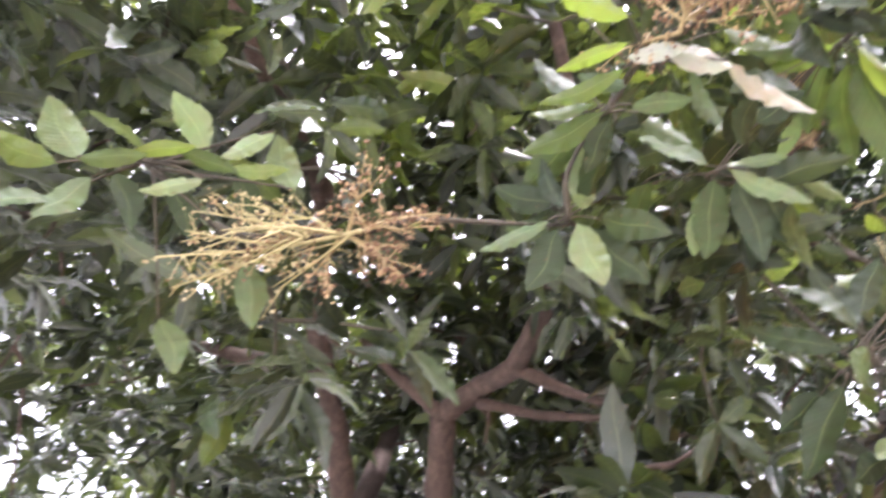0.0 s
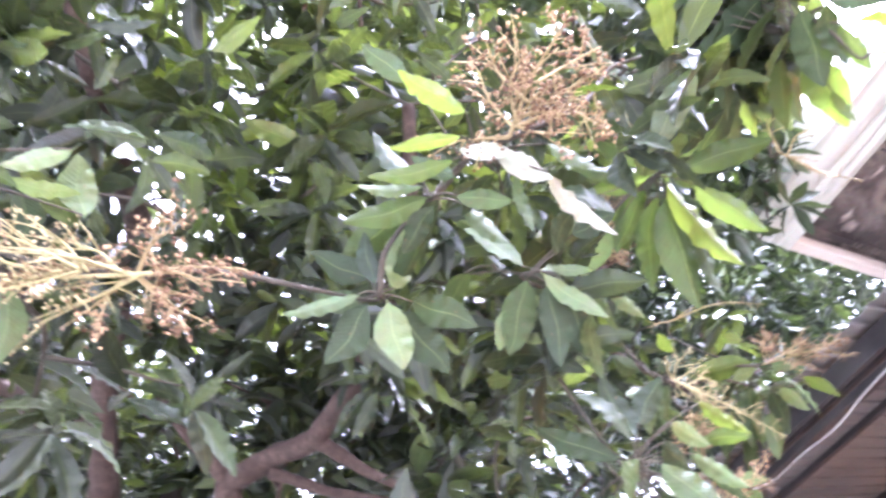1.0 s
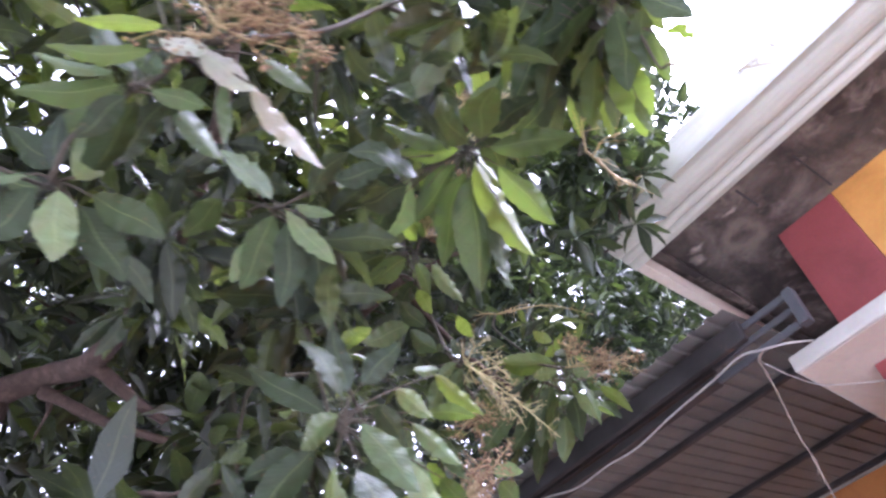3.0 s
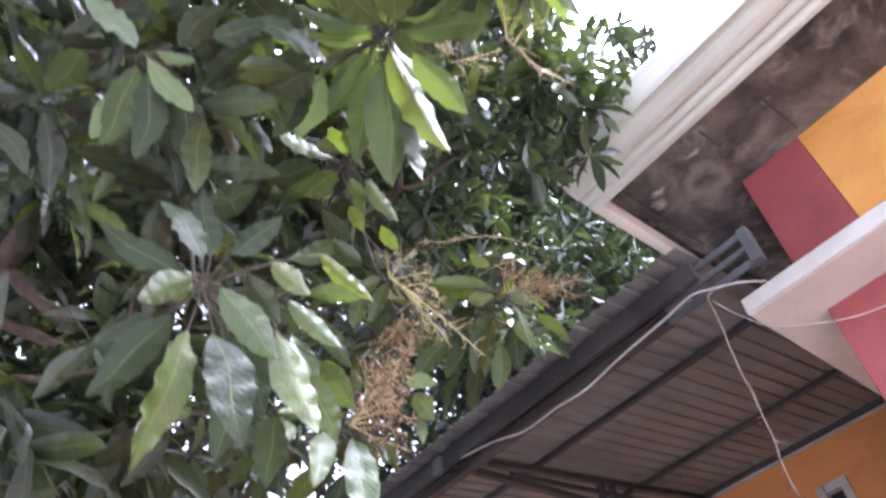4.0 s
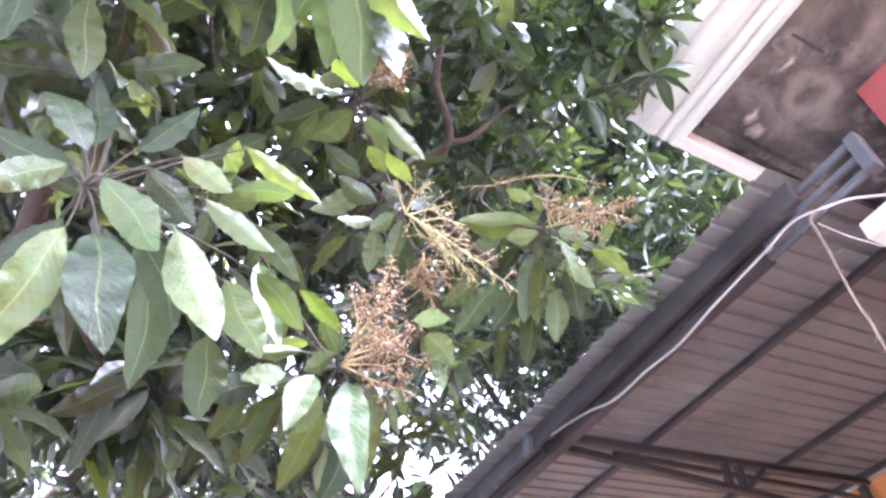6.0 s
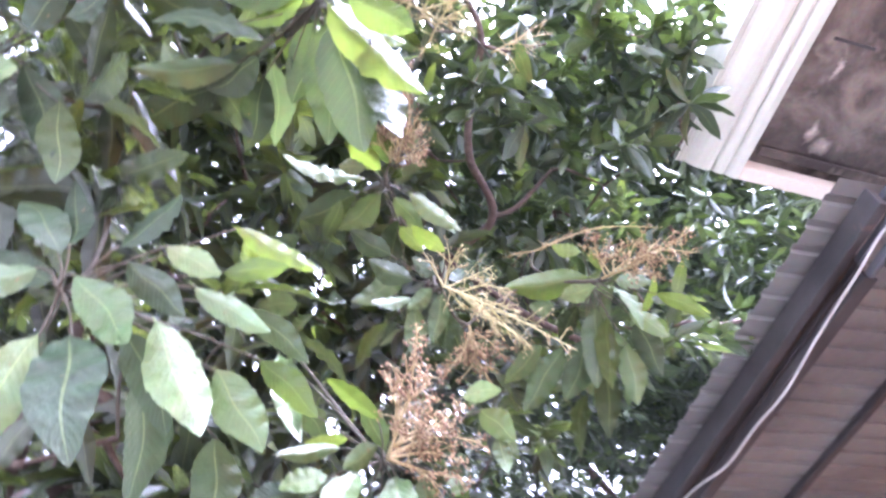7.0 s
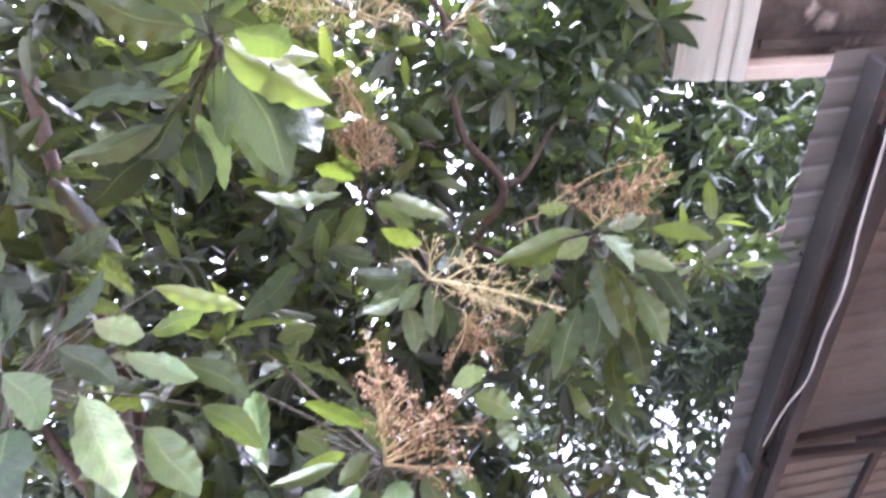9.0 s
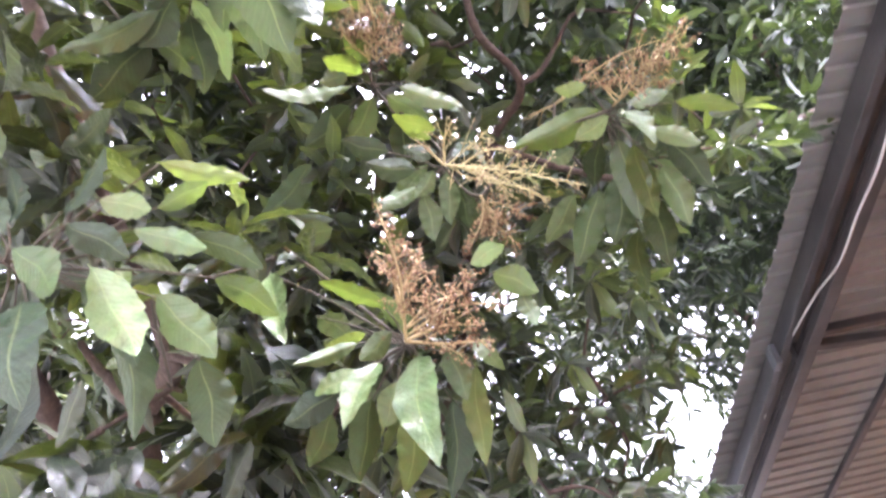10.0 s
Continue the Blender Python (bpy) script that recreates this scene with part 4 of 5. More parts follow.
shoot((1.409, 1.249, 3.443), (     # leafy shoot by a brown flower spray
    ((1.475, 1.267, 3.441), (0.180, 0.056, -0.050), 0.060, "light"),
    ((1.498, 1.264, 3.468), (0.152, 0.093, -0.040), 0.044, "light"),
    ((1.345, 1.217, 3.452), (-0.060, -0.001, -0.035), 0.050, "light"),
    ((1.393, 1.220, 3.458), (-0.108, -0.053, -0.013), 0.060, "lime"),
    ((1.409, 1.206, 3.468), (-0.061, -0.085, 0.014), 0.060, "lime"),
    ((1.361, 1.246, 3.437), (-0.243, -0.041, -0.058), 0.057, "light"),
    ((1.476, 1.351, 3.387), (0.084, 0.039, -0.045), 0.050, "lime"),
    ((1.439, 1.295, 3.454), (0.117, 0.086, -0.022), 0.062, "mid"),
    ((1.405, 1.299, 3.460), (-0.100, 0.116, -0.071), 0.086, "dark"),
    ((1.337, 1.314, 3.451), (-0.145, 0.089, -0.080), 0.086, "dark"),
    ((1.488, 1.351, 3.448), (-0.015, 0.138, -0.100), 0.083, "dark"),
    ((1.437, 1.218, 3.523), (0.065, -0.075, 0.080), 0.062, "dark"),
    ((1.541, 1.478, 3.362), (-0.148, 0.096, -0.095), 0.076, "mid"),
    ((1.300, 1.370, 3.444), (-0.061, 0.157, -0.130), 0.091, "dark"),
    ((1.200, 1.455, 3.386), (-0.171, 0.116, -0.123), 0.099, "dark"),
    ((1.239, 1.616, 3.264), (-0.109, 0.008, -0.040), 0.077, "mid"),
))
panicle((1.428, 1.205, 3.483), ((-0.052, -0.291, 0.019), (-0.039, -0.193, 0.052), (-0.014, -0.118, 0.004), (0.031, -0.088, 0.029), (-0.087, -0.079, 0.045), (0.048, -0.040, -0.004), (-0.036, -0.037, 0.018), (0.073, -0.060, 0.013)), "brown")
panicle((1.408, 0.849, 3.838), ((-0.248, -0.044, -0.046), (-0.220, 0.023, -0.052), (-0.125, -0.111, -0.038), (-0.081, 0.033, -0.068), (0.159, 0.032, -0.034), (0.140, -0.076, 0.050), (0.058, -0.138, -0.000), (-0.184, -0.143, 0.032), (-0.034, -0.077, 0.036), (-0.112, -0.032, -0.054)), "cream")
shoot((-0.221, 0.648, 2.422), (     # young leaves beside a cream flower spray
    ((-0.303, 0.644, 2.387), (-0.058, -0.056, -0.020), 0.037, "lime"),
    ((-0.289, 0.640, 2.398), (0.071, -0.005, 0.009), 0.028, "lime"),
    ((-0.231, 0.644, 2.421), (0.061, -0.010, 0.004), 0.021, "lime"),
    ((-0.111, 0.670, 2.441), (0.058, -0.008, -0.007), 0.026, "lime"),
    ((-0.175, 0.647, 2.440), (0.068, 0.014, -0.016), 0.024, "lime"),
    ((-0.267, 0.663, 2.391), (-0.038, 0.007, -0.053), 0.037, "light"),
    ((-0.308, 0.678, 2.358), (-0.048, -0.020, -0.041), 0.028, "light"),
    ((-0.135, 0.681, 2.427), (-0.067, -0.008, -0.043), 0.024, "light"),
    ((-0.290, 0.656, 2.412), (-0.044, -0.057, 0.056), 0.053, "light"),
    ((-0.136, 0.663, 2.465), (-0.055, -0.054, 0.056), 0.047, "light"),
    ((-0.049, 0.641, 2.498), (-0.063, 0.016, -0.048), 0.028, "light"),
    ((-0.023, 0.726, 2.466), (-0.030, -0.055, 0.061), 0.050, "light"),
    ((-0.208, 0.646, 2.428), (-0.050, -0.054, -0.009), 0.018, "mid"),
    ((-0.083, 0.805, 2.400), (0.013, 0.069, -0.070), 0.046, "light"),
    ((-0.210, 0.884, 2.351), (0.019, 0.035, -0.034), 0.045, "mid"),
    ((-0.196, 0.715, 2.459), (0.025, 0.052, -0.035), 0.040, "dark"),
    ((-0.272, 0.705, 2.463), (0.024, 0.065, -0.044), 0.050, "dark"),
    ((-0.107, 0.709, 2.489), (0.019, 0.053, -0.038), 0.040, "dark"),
))
panicle((0.083, 0.732, 2.398), ((-0.272, 0.013, -0.065), (-0.258, 0.066, -0.070), (-0.240, -0.002, -0.026), (-0.204, -0.031, -0.021), (-0.112, 0.055, -0.071), (-0.147, -0.009, 0.031), (-0.203, 0.026, -0.089), (-0.102, 0.005, 0.024), (-0.183, -0.008, -0.032)), "cream")
panicle((0.060, 0.744, 2.400), ((0.122, -0.033, 0.021), (0.076, 0.011, -0.062), (0.030, -0.073, 0.021), (0.094, -0.019, -0.011), (0.062, -0.002, -0.051), (-0.137, 0.028, -0.021), (-0.026, 0.038, -0.068)), "brown")
panicle((0.502, 0.463, 2.551), ((-0.080, -0.106, 0.049), (-0.001, -0.184, 0.004), (0.078, -0.133, 0.006), (0.078, -0.156, 0.041), (-0.034, -0.128, 0.010), (0.140, -0.059, 0.002), (-0.067, -0.058, 0.051), (0.046, -0.096, 0.026), (0.058, -0.033, -0.016), (0.106, -0.060, 0.029), (-0.063, 0.049, 0.033), (-0.003, -0.058, 0.027)), "brown")
panicle((1.412, 0.508, 3.098), ((0.094, -0.024, -0.110), (0.148, -0.044, -0.130), (0.042, -0.086, 0.005), (-0.040, -0.047, 0.069), (0.025, -0.015, -0.051)), "dry")
panicle((1.340, 0.207, 2.983), ((0.126, -0.134, -0.086), (0.078, -0.077, -0.066), (0.043, -0.067, 0.006)), "dry")
panicle((1.950, 1.467, 3.596), ((0.410, -0.176, 0.056), (0.123, -0.077, 0.056), (-0.086, 0.023, -0.034), (0.039, -0.061, -0.025)), "dry")
panicle((1.258, 0.765, 3.839), ((-0.109, 0.022, -0.082), (-0.064, 0.081, -0.069), (-0.008, 0.136, -0.003), (0.042, 0.088, -0.007), (-0.078, -0.046, -0.056), (-0.027, -0.084, 0.007), (0.073, -0.059, 0.024), (-0.138, 0.052, -0.088), (0.031, -0.040, 0.045)), "cream")
panicle((1.460, 0.883, 3.833), ((0.117, -0.026, -0.033), (-0.032, 0.093, -0.049), (-0.059, -0.030, 0.005), (-0.072, -0.007, -0.014), (0.074, -0.062, 0.035), (0.038, -0.107, 0.064), (0.090, -0.163, 0.107), (0.021, -0.088, 0.001)), "cream")
panicle((1.410, 1.194, 3.464), ((-0.045, -0.245, 0.129), (-0.058, -0.117, 0.078), (0.067, -0.118, 0.041), (-0.055, -0.096, -0.026), (-0.022, -0.161, 0.141), (0.075, -0.059, 0.013), (-0.024, -0.237, 0.086)), "brown")
panicle((1.675, 0.978, 4.021), ((0.165, -0.135, 0.082), (0.155, -0.073, 0.027), (0.108, 0.032, -0.018), (0.194, -0.104, 0.056), (0.132, -0.074, -0.041)), "dry")
limb([(0.420, 2.655, 2.834), (0.421, 2.476, 2.968), (0.416, 2.302, 3.155)], 0.062, 0.050)
limb([(0.416, 2.302, 3.155), (0.539, 2.183, 3.205), (0.636, 1.967, 3.155), (0.672, 1.605, 3.150), (0.665, 1.413, 3.140), (0.660, 1.267, 3.176), (0.646, 1.145, 3.243), (0.617, 1.004, 3.324), (0.564, 0.855, 3.450)], 0.042, 0.020)
limb([(0.416, 2.302, 3.155), (0.334, 2.268, 3.220), (0.213, 2.258, 3.332), (0.096, 2.226, 3.456)], 0.032, 0.014)
limb([(0.628, 1.975, 3.148), (0.797, 1.965, 3.053), (0.971, 1.924, 2.952)], 0.026, 0.012)
limb([(0.540, 2.212, 3.164), (0.762, 2.152, 3.075), (0.982, 2.051, 3.004)], 0.024, 0.011)
limb([(0.090, 2.768, 2.881), (0.055, 2.630, 3.043), (0.012, 2.478, 3.200), (-0.009, 2.383, 3.252), (-0.075, 2.021, 3.382), (-0.057, 1.544, 3.426), (-0.105, 1.370, 3.430), (-0.168, 1.190, 3.422), (-0.235, 1.006, 3.400), (-0.314, 0.852, 3.458)], 0.055, 0.022)
limb([(1.653, 2.246, 3.966), (1.757, 1.889, 4.058), (1.893, 1.670, 4.132), (1.740, 1.482, 4.246), (1.692, 1.260, 4.400), (1.674, 1.057, 4.471), (1.539, 0.902, 4.563)], 0.021, 0.012)
limb([(1.893, 1.670, 4.132), (1.991, 1.639, 4.197), (2.120, 1.508, 4.361)], 0.014, 0.008)
limb([(1.757, 1.889, 4.058), (2.1, 1.86, 3.75), (2.420, 1.813, 3.598), (2.639, 1.811, 3.771), (2.890, 1.817, 3.903), (3.048, 1.786, 3.967)], 0.014, 0.010)


# ---- the rest of the crown ----
def clear_of_house(p):
    """The crown stops short of the carport's edge and of the cornice."""
    if p.y < 0.58 * p.x - 0.22 and p.x > 0.3:
        return False
    if p.x > 0.6 and p.z < 1.62 + 0.87 * (p.x - 0.44) + 0.05:
        return False
    if p.x > 1.67 and p.z < 1.75 + 1.77 * (p.x - 1.67):
        return False
    return p.x < 2.75


def open_below(p):
    """Bare stems show under the leaves on the yard's side."""
    flat = math.hypot(p.x - 0.3, p.y)
    return p.x < 1.0 and p.y < 2.7 and p.z - 1.6 < 0.66 * flat


LIMBS_IN_SIGHT = [Vector(c) for c in ((0.42, 2.30, 3.15), (0.42, 2.48, 2.97), (0.64, 1.97, 3.15), (0.54, 2.18, 3.20), (0.80, 1.96, 3.05), (0.76, 2.15, 3.07), (0.05, 2.62, 3.05), (1.85, 1.60, 4.18))]
BY_CARPORT = Vector((1.653, 0.205, 1.696))
GAPS = [(BY_CARPORT, Vector((0.276, 0.414, 0.867)), 0.10), (BY_CARPORT, Vector((0.302, 0.520, 0.799)), 0.07)] + [(Vector((1.667, 0.343, 1.638)), Vector(way), wide) for way, wide in (((0.150, 0.792, 0.592), 0.07), ((0.276, 0.788, 0.550), 0.08), ((0.216, 0.842, 0.495), 0.07))]     # openings in the crown through which the sky shows
SPRAYS_IN_SIGHT = [Vector(c) for c in ((1.26, 0.77, 3.84), (1.41, 0.85, 3.84), (1.50, 0.86, 3.86), (1.42, 1.17, 3.50), (1.37, 1.00, 3.58), (1.62, 1.02, 3.95), (1.90, 0.97, 3.50))]


def kept_open(p):
    """Whether p would hide the forked limbs from the yard, or close one of the gaps."""
    for k in LIMBS_IN_SIGHT:
        foot = Vector((min(max(k.x - 0.2, 0.1), 1.67), 0.17, 1.63))
        way = k - foot
        along = max(0.0, min(1.0, (p - foot).dot(way) / way.length_squared))
        if (p - foot - way * along).length < 0.24:
            return True
    for k in SPRAYS_IN_SIGHT:
        way = k - BY_CARPORT
        along = max(0.0, min(1.02, (p - BY_CARPORT).dot(way) / way.length_squared))
        if (p - BY_CARPORT - way * along).length < 0.21:
            return True
    for foot, way, wide in GAPS:
        if (p - foot - way * max(0.0, (p - foot).dot(way))).length < wide:
            return True
    return False


def from_path(p):
    x = min(max(p.x, 0.1), 1.67)
    return (p - Vector((x, 0.17, 1.63))).length


r = random.Random(21)
pile = LeafPile(far_forms)
made = 0
branch_ends = []
while made < 300:
    c = Vector((r.uniform(-3.2, 2.8), r.uniform(0.1, 5.6), r.uniform(2.2, 6.6)))
    if not clear_of_house(c) or from_path(c) < 2.0 or open_below(c) or c.z < 1.9 + 0.28 * c.y or (c.x > 1.75 and c.z < 2.3 + 0.46 * c.y) or (c.x > 0.7 and c.z < 2.1 + 0.42 * c.y):
        continue
    if ((c.x - 0.0) / 3.4) ** 2 + ((c.y - 2.4) / 3.6) ** 2 + ((c.z - 3.8) / 3.0) ** 2 > 1:
        continue
    made += 1
    for k in range(r.randint(7, 11)):
        p = c + Vector((r.gauss(0, 0.3), r.gauss(0, 0.3), r.gauss(0, 0.24)))
        if from_path(p) < 1.75 or open_below(p) or not clear_of_house(p) or kept_open(p):
            continue
        whorl(pile, p, Vector((r.gauss(0, 0.5), r.gauss(0, 0.5) - 0.25, r.uniform(0.1, 1))), r, r.randint(8, 12), r.uniform(0.13, 0.18))
    branch_ends.append(c)
# Overhead clumps, mostly unseen, added to shade the crown's upper left.
for i in range(60):
    c = Vector((r.uniform(-2.5, 0.3), r.uniform(-1.6, 0.5), r.uniform(4.3, 5.9)))
    branch_ends.append(c)
    for k in range(r.randint(6, 9)):
        p = c + Vector((r.gauss(0, 0.2), r.gauss(0, 0.2), r.gauss(0, 0.16)))
        whorl(pile, p, Vector((r.gauss(0, 0.5), r.gauss(0, 0.5), r.uniform(0.1, 1))), r, r.randint(8, 11), r.uniform(0.15, 0.20))
for i in range(46):
    c = Vector((r.uniform(0.3, 1.75), r.uniform(1.35, 2.7), r.uniform(3.5, 4.6)))
    branch_ends.append(c)
    for k in range(4):
        whorl(pile, c + Vector((r.gauss(0, 0.15), r.gauss(0, 0.15), r.gauss(0, 0.13))), Vector((r.gauss(0, 0.5), r.gauss(0, 0.5) - 0.25, r.uniform(0.1, 1))), r, r.randint(7, 10), r.uniform(0.14, 0.19))
for i in range(30):
    c = Vector((r.uniform(-2.3, -0.4), r.uniform(1.2, 3.0), r.uniform(3.0, 4.9)))
    if from_path(c) < 2.0 or open_below(c):
        continue
    branch_ends.append(c)
    for k in range(r.randint(6, 9)):
        p = c + Vector((r.gauss(0, 0.18), r.gauss(0, 0.18), r.gauss(0, 0.16)))
        whorl(pile, p, Vector((r.gauss(0, 0.5), r.gauss(0, 0.5) - 0.25, r.uniform(0.1, 1))), r, r.randint(8, 11), r.uniform(0.15, 0.20))
# Unseen clumps over the path, added to keep sun off the shoots below.
for i in range(15):
    c = Vector((r.uniform(0.1, 1.5), r.uniform(-1.5, -0.15), r.uniform(4.6, 5.8)))
    branch_ends.append(c)
    for k in range(r.randint(5, 8)):
        p = c + Vector((r.gauss(0, 0.18), r.gauss(0, 0.18), r.gauss(0, 0.15)))
        whorl(pile, p, Vector((r.gauss(0, 0.5), r.gauss(0, 0.5), r.uniform(0.1, 1))), r, r.randint(8, 11), r.uniform(0.15, 0.20))


class OuterPile(LeafPile):
    """Leaves at the crown's edge, which stops short of the cornice."""
    def add(self, base, turn, size, width, r):
        if (base.y > 1.25 or base.x - 1.62 < 0.335 * (base.z - 1.64)) and not kept_open(base):
            super().add(base, turn, size, width, r)


outer_pile = OuterPile(far_forms)
for i in range(44):
    c = Vector((r.uniform(1.6, 2.62), r.uniform(1.1, 2.4), r.uniform(4.25, 6.1)))
    branch_ends.append(c)
    for k in range(r.randint(5, 8)):
        p = c + Vector((r.gauss(0, 0.15), r.gauss(0, 0.15), r.gauss(0, 0.15)))
        if p.y > 0.58 * p.x - 0.35 and p.x < 2.72:
            whorl(outer_pile, p, Vector((r.gauss(0.2, 0.5), r.gauss(0, 0.5) - 0.25, r.uniform(0.1, 1))), r, r.randint(8, 12), r.uniform(0.115, 0.16))
for c in ((0.85, 1.5, 2.5), (1.05, 1.7, 2.6), (0.72, 1.75, 2.45), (1.2, 1.95, 2.75), (1.0, 2.0, 2.9)):
    c = Vector(c)
    branch_ends.append(c)
    for k in range(6):
        p = c + Vector((r.gauss(0, 0.13), r.gauss(0, 0.13), r.gauss(0, 0.1)))
        whorl(pile, p, Vector((r.gauss(0, 0.5), r.gauss(0, 0.5) - 0.3, r.uniform(0.1, 0.8))), r, r.randint(7, 10), r.uniform(0.18, 0.24))
for i in range(18):
    x = r.uniform(1.85, 2.52)
    c = Vector((x, 0.36 * x + r.uniform(0.0, 0.55), r.uniform(4.4, 6.0)))
    branch_ends.append(c)
    for k in range(r.randint(5, 8)):
        p = c + Vector((r.gauss(0, 0.12), r.gauss(0, 0.12), r.gauss(0, 0.15)))
        if p.x < 2.6:
            whorl(outer_pile, p, Vector((r.gauss(0.2, 0.5), r.gauss(0, 0.5) - 0.25, r.uniform(0.1, 1))), r, r.randint(8, 12), r.uniform(0.115, 0.16))
for i in range(26):
    c = Vector((0.0, r.uniform(2.5, 4.4), 0.0))
    c.z = 1.56 + (c.y - 0.24) * r.uniform(0.52, 0.78)
    c.x = 1.68 + (c.z - 1.56) * r.uniform(0.03, 0.36)
    branch_ends.append(c)
    for k in range(r.randint(2, 4)):
        whorl(outer_pile, c + Vector((r.gauss(0, 0.14), r.gauss(0, 0.14), r.gauss(0, 0.12))), Vector((r.gauss(0, 0.5), r.gauss(0, 0.5), r.uniform(0.1, 1))), r, r.randint(7, 10), r.uniform(0.12, 0.17))
for c in ((2.40, 0.91, 4.41), (2.40, 1.10, 4.23), (2.42, 0.95, 4.15), (2.41, 1.16, 3.96), (2.40, 0.81, 4.21), (2.35, 1.11, 4.49), (2.44, 1.09, 4.03), (2.39, 0.87, 4.54), (2.42, 1.32, 4.38), (1.45, 1.14, 5.08), (1.52, 1.34, 4.91), (1.50, 1.51, 4.74), (1.61, 1.69, 4.65), (2.52, 0.94, 4.71), (2.55, 1.10, 4.54), (2.55, 1.20, 4.39), (1.34, 1.28, 5.03), (2.49, 0.88, 4.84)):
    branch_ends.append(Vector(c))
    for k in range(3):
        whorl(outer_pile, Vector(c) + Vector((r.gauss(-0.02, 0.06), r.gauss(0, 0.07), r.gauss(0, 0.07))), Vector((r.gauss(0.3, 0.4), r.gauss(0, 0.4), r.uniform(0.1, 1))), r, 9, r.uniform(0.12, 0.15))
for i in range(20):     # deep in the crown behind the fork
    y = r.uniform(2.9, 4.9)
    c = Vector((r.uniform(-0.3, 0.42 * y), y, 1.6 + y * r.uniform(0.60, 0.90)))
    branch_ends.append(c)
    for k in range(6):
        whorl(pile, c + Vector((r.gauss(0, 0.18), r.gauss(0, 0.18), r.gauss(0, 0.15))), Vector((r.gauss(0, 0.5), r.gauss(0, 0.5) - 0.25, r.uniform(0.1, 1))), r, r.randint(8, 11), r.uniform(0.15, 0.20))
for i in range(64):     # the low back of the crown and its top over the yard
    if i < 22:
        y = r.uniform(3.0, 4.8)
        c = Vector((0.87 + (y - 0.14) * r.uniform(0.0, 0.36), y, 1.56 + (y - 0.14) * r.uniform(0.44, 0.72)))
    elif i < 46:
        y = r.uniform(2.3, 4.0)
        c = Vector((1.667 + (y - 0.343) * r.uniform(-1.0, 0.03), y, 1.64 + (y - 0.343) * r.uniform(0.55, 0.95)))
    else:
        far = r.uniform(2.6, 4.2)
        c = Vector((0.12 + far * r.uniform(0.03, 0.28), 0.09 + far * r.uniform(0.30, 0.54), 1.67 + far * 0.88))
    branch_ends.append(c)
    for k in range(6):
        p = c + Vector((r.gauss(0, 0.17), r.gauss(0, 0.17), r.gauss(0, 0.14)))
        if not kept_open(p):
            whorl(pile, p, Vector((r.gauss(0, 0.5), r.gauss(0, 0.5) - 0.25, r.uniform(0.1, 1))), r, r.randint(8, 11), r.uniform(0.14, 0.19))
for c in ((0.93, 1.64, 3.89), (1.03, 1.79, 4.05), (0.88, 1.65, 4.22), (1.08, 1.53, 3.86), (1.18, 1.60, 4.28), (0.88, 1.99, 4.13)):
    branch_ends.append(Vector(c))
    for k in range(5):
        whorl(pile, Vector(c) + Vector((r.gauss(0, 0.1), r.gauss(0, 0.1), r.gauss(0, 0.09))), Vector((r.gauss(0, 0.5), r.gauss(0, 0.5) - 0.25, r.uniform(0.1, 1))), r, 9, r.uniform(0.14, 0.18))
for c in ((2.44, 1.62, 3.50), (2.56, 1.66, 3.62), (2.68, 1.68, 3.70), (2.82, 1.70, 3.80), (2.30, 1.68, 3.56)):
    branch_ends.append(Vector(c))
    for k in range(3):
        whorl(outer_pile, Vector(c) + Vector((r.gauss(0, 0.05), r.gauss(0, 0.05), r.gauss(0, 0.05))), Vector((r.gauss(0.1, 0.4), r.gauss(-0.3, 0.4), r.uniform(0.1, 0.8))), r, 7, r.uniform(0.11, 0.15))
crown = part("foliage", pile.mesh("foliage", leaf_shaded), leaf_shaded, mango_tree, "dense glossy mango leaves with small gaps of sky")
tagged(crown, kind="stuff")
tagged(part("foliage", outer_pile.mesh("foliage", leaf_outer), leaf_outer, mango_tree), kind="stuff")


def in_front_of_shoot(p):
    """Whether p lies in the air between the path and one of the outer shoots."""
    for k in shoots:
        foot = Vector((min(max(k.x - 0.2, 0.1), 1.67), 0.17, 1.63))
        way = k - foot
        along = max(0.0, min(1.12, (p - foot).dot(way) / way.length_squared))
        if (p - foot - way * along).length < 0.30:
            return True
    return False


for c in ((1.16, 0.40, 3.52), (1.24, 0.28, 3.55), (1.30, 0.19, 3.47), (1.32, 0.19, 3.34), (1.30, 0.33, 3.40), (1.26, 0.46, 3.45), (1.28, 0.11, 3.48), (1.16, 0.53, 3.60), (1.42, 0.40, 3.37), (1.18, 0.21, 3.64), (1.03, 0.48, 3.67), (1.27, 0.03, 3.49), (1.24, 0.08, 3.62), (1.07, 0.32, 3.68)):
    for k in range(3):
        whorl(near_pile, Vector(c) + Vector((r.gauss(0, 0.05), r.gauss(0, 0.05), r.gauss(0, 0.04))), Vector((r.gauss(0.3, 0.3), r.gauss(-0.3, 0.3), r.uniform(-0.1, 0.5))), r, r.randint(6, 8), r.uniform(0.15, 0.20))
    twig_ends.append((Vector(c), Vector(c) + Vector((-0.03, 0.05, 0.04))))
backlit_pile = LeafPile(near_forms)
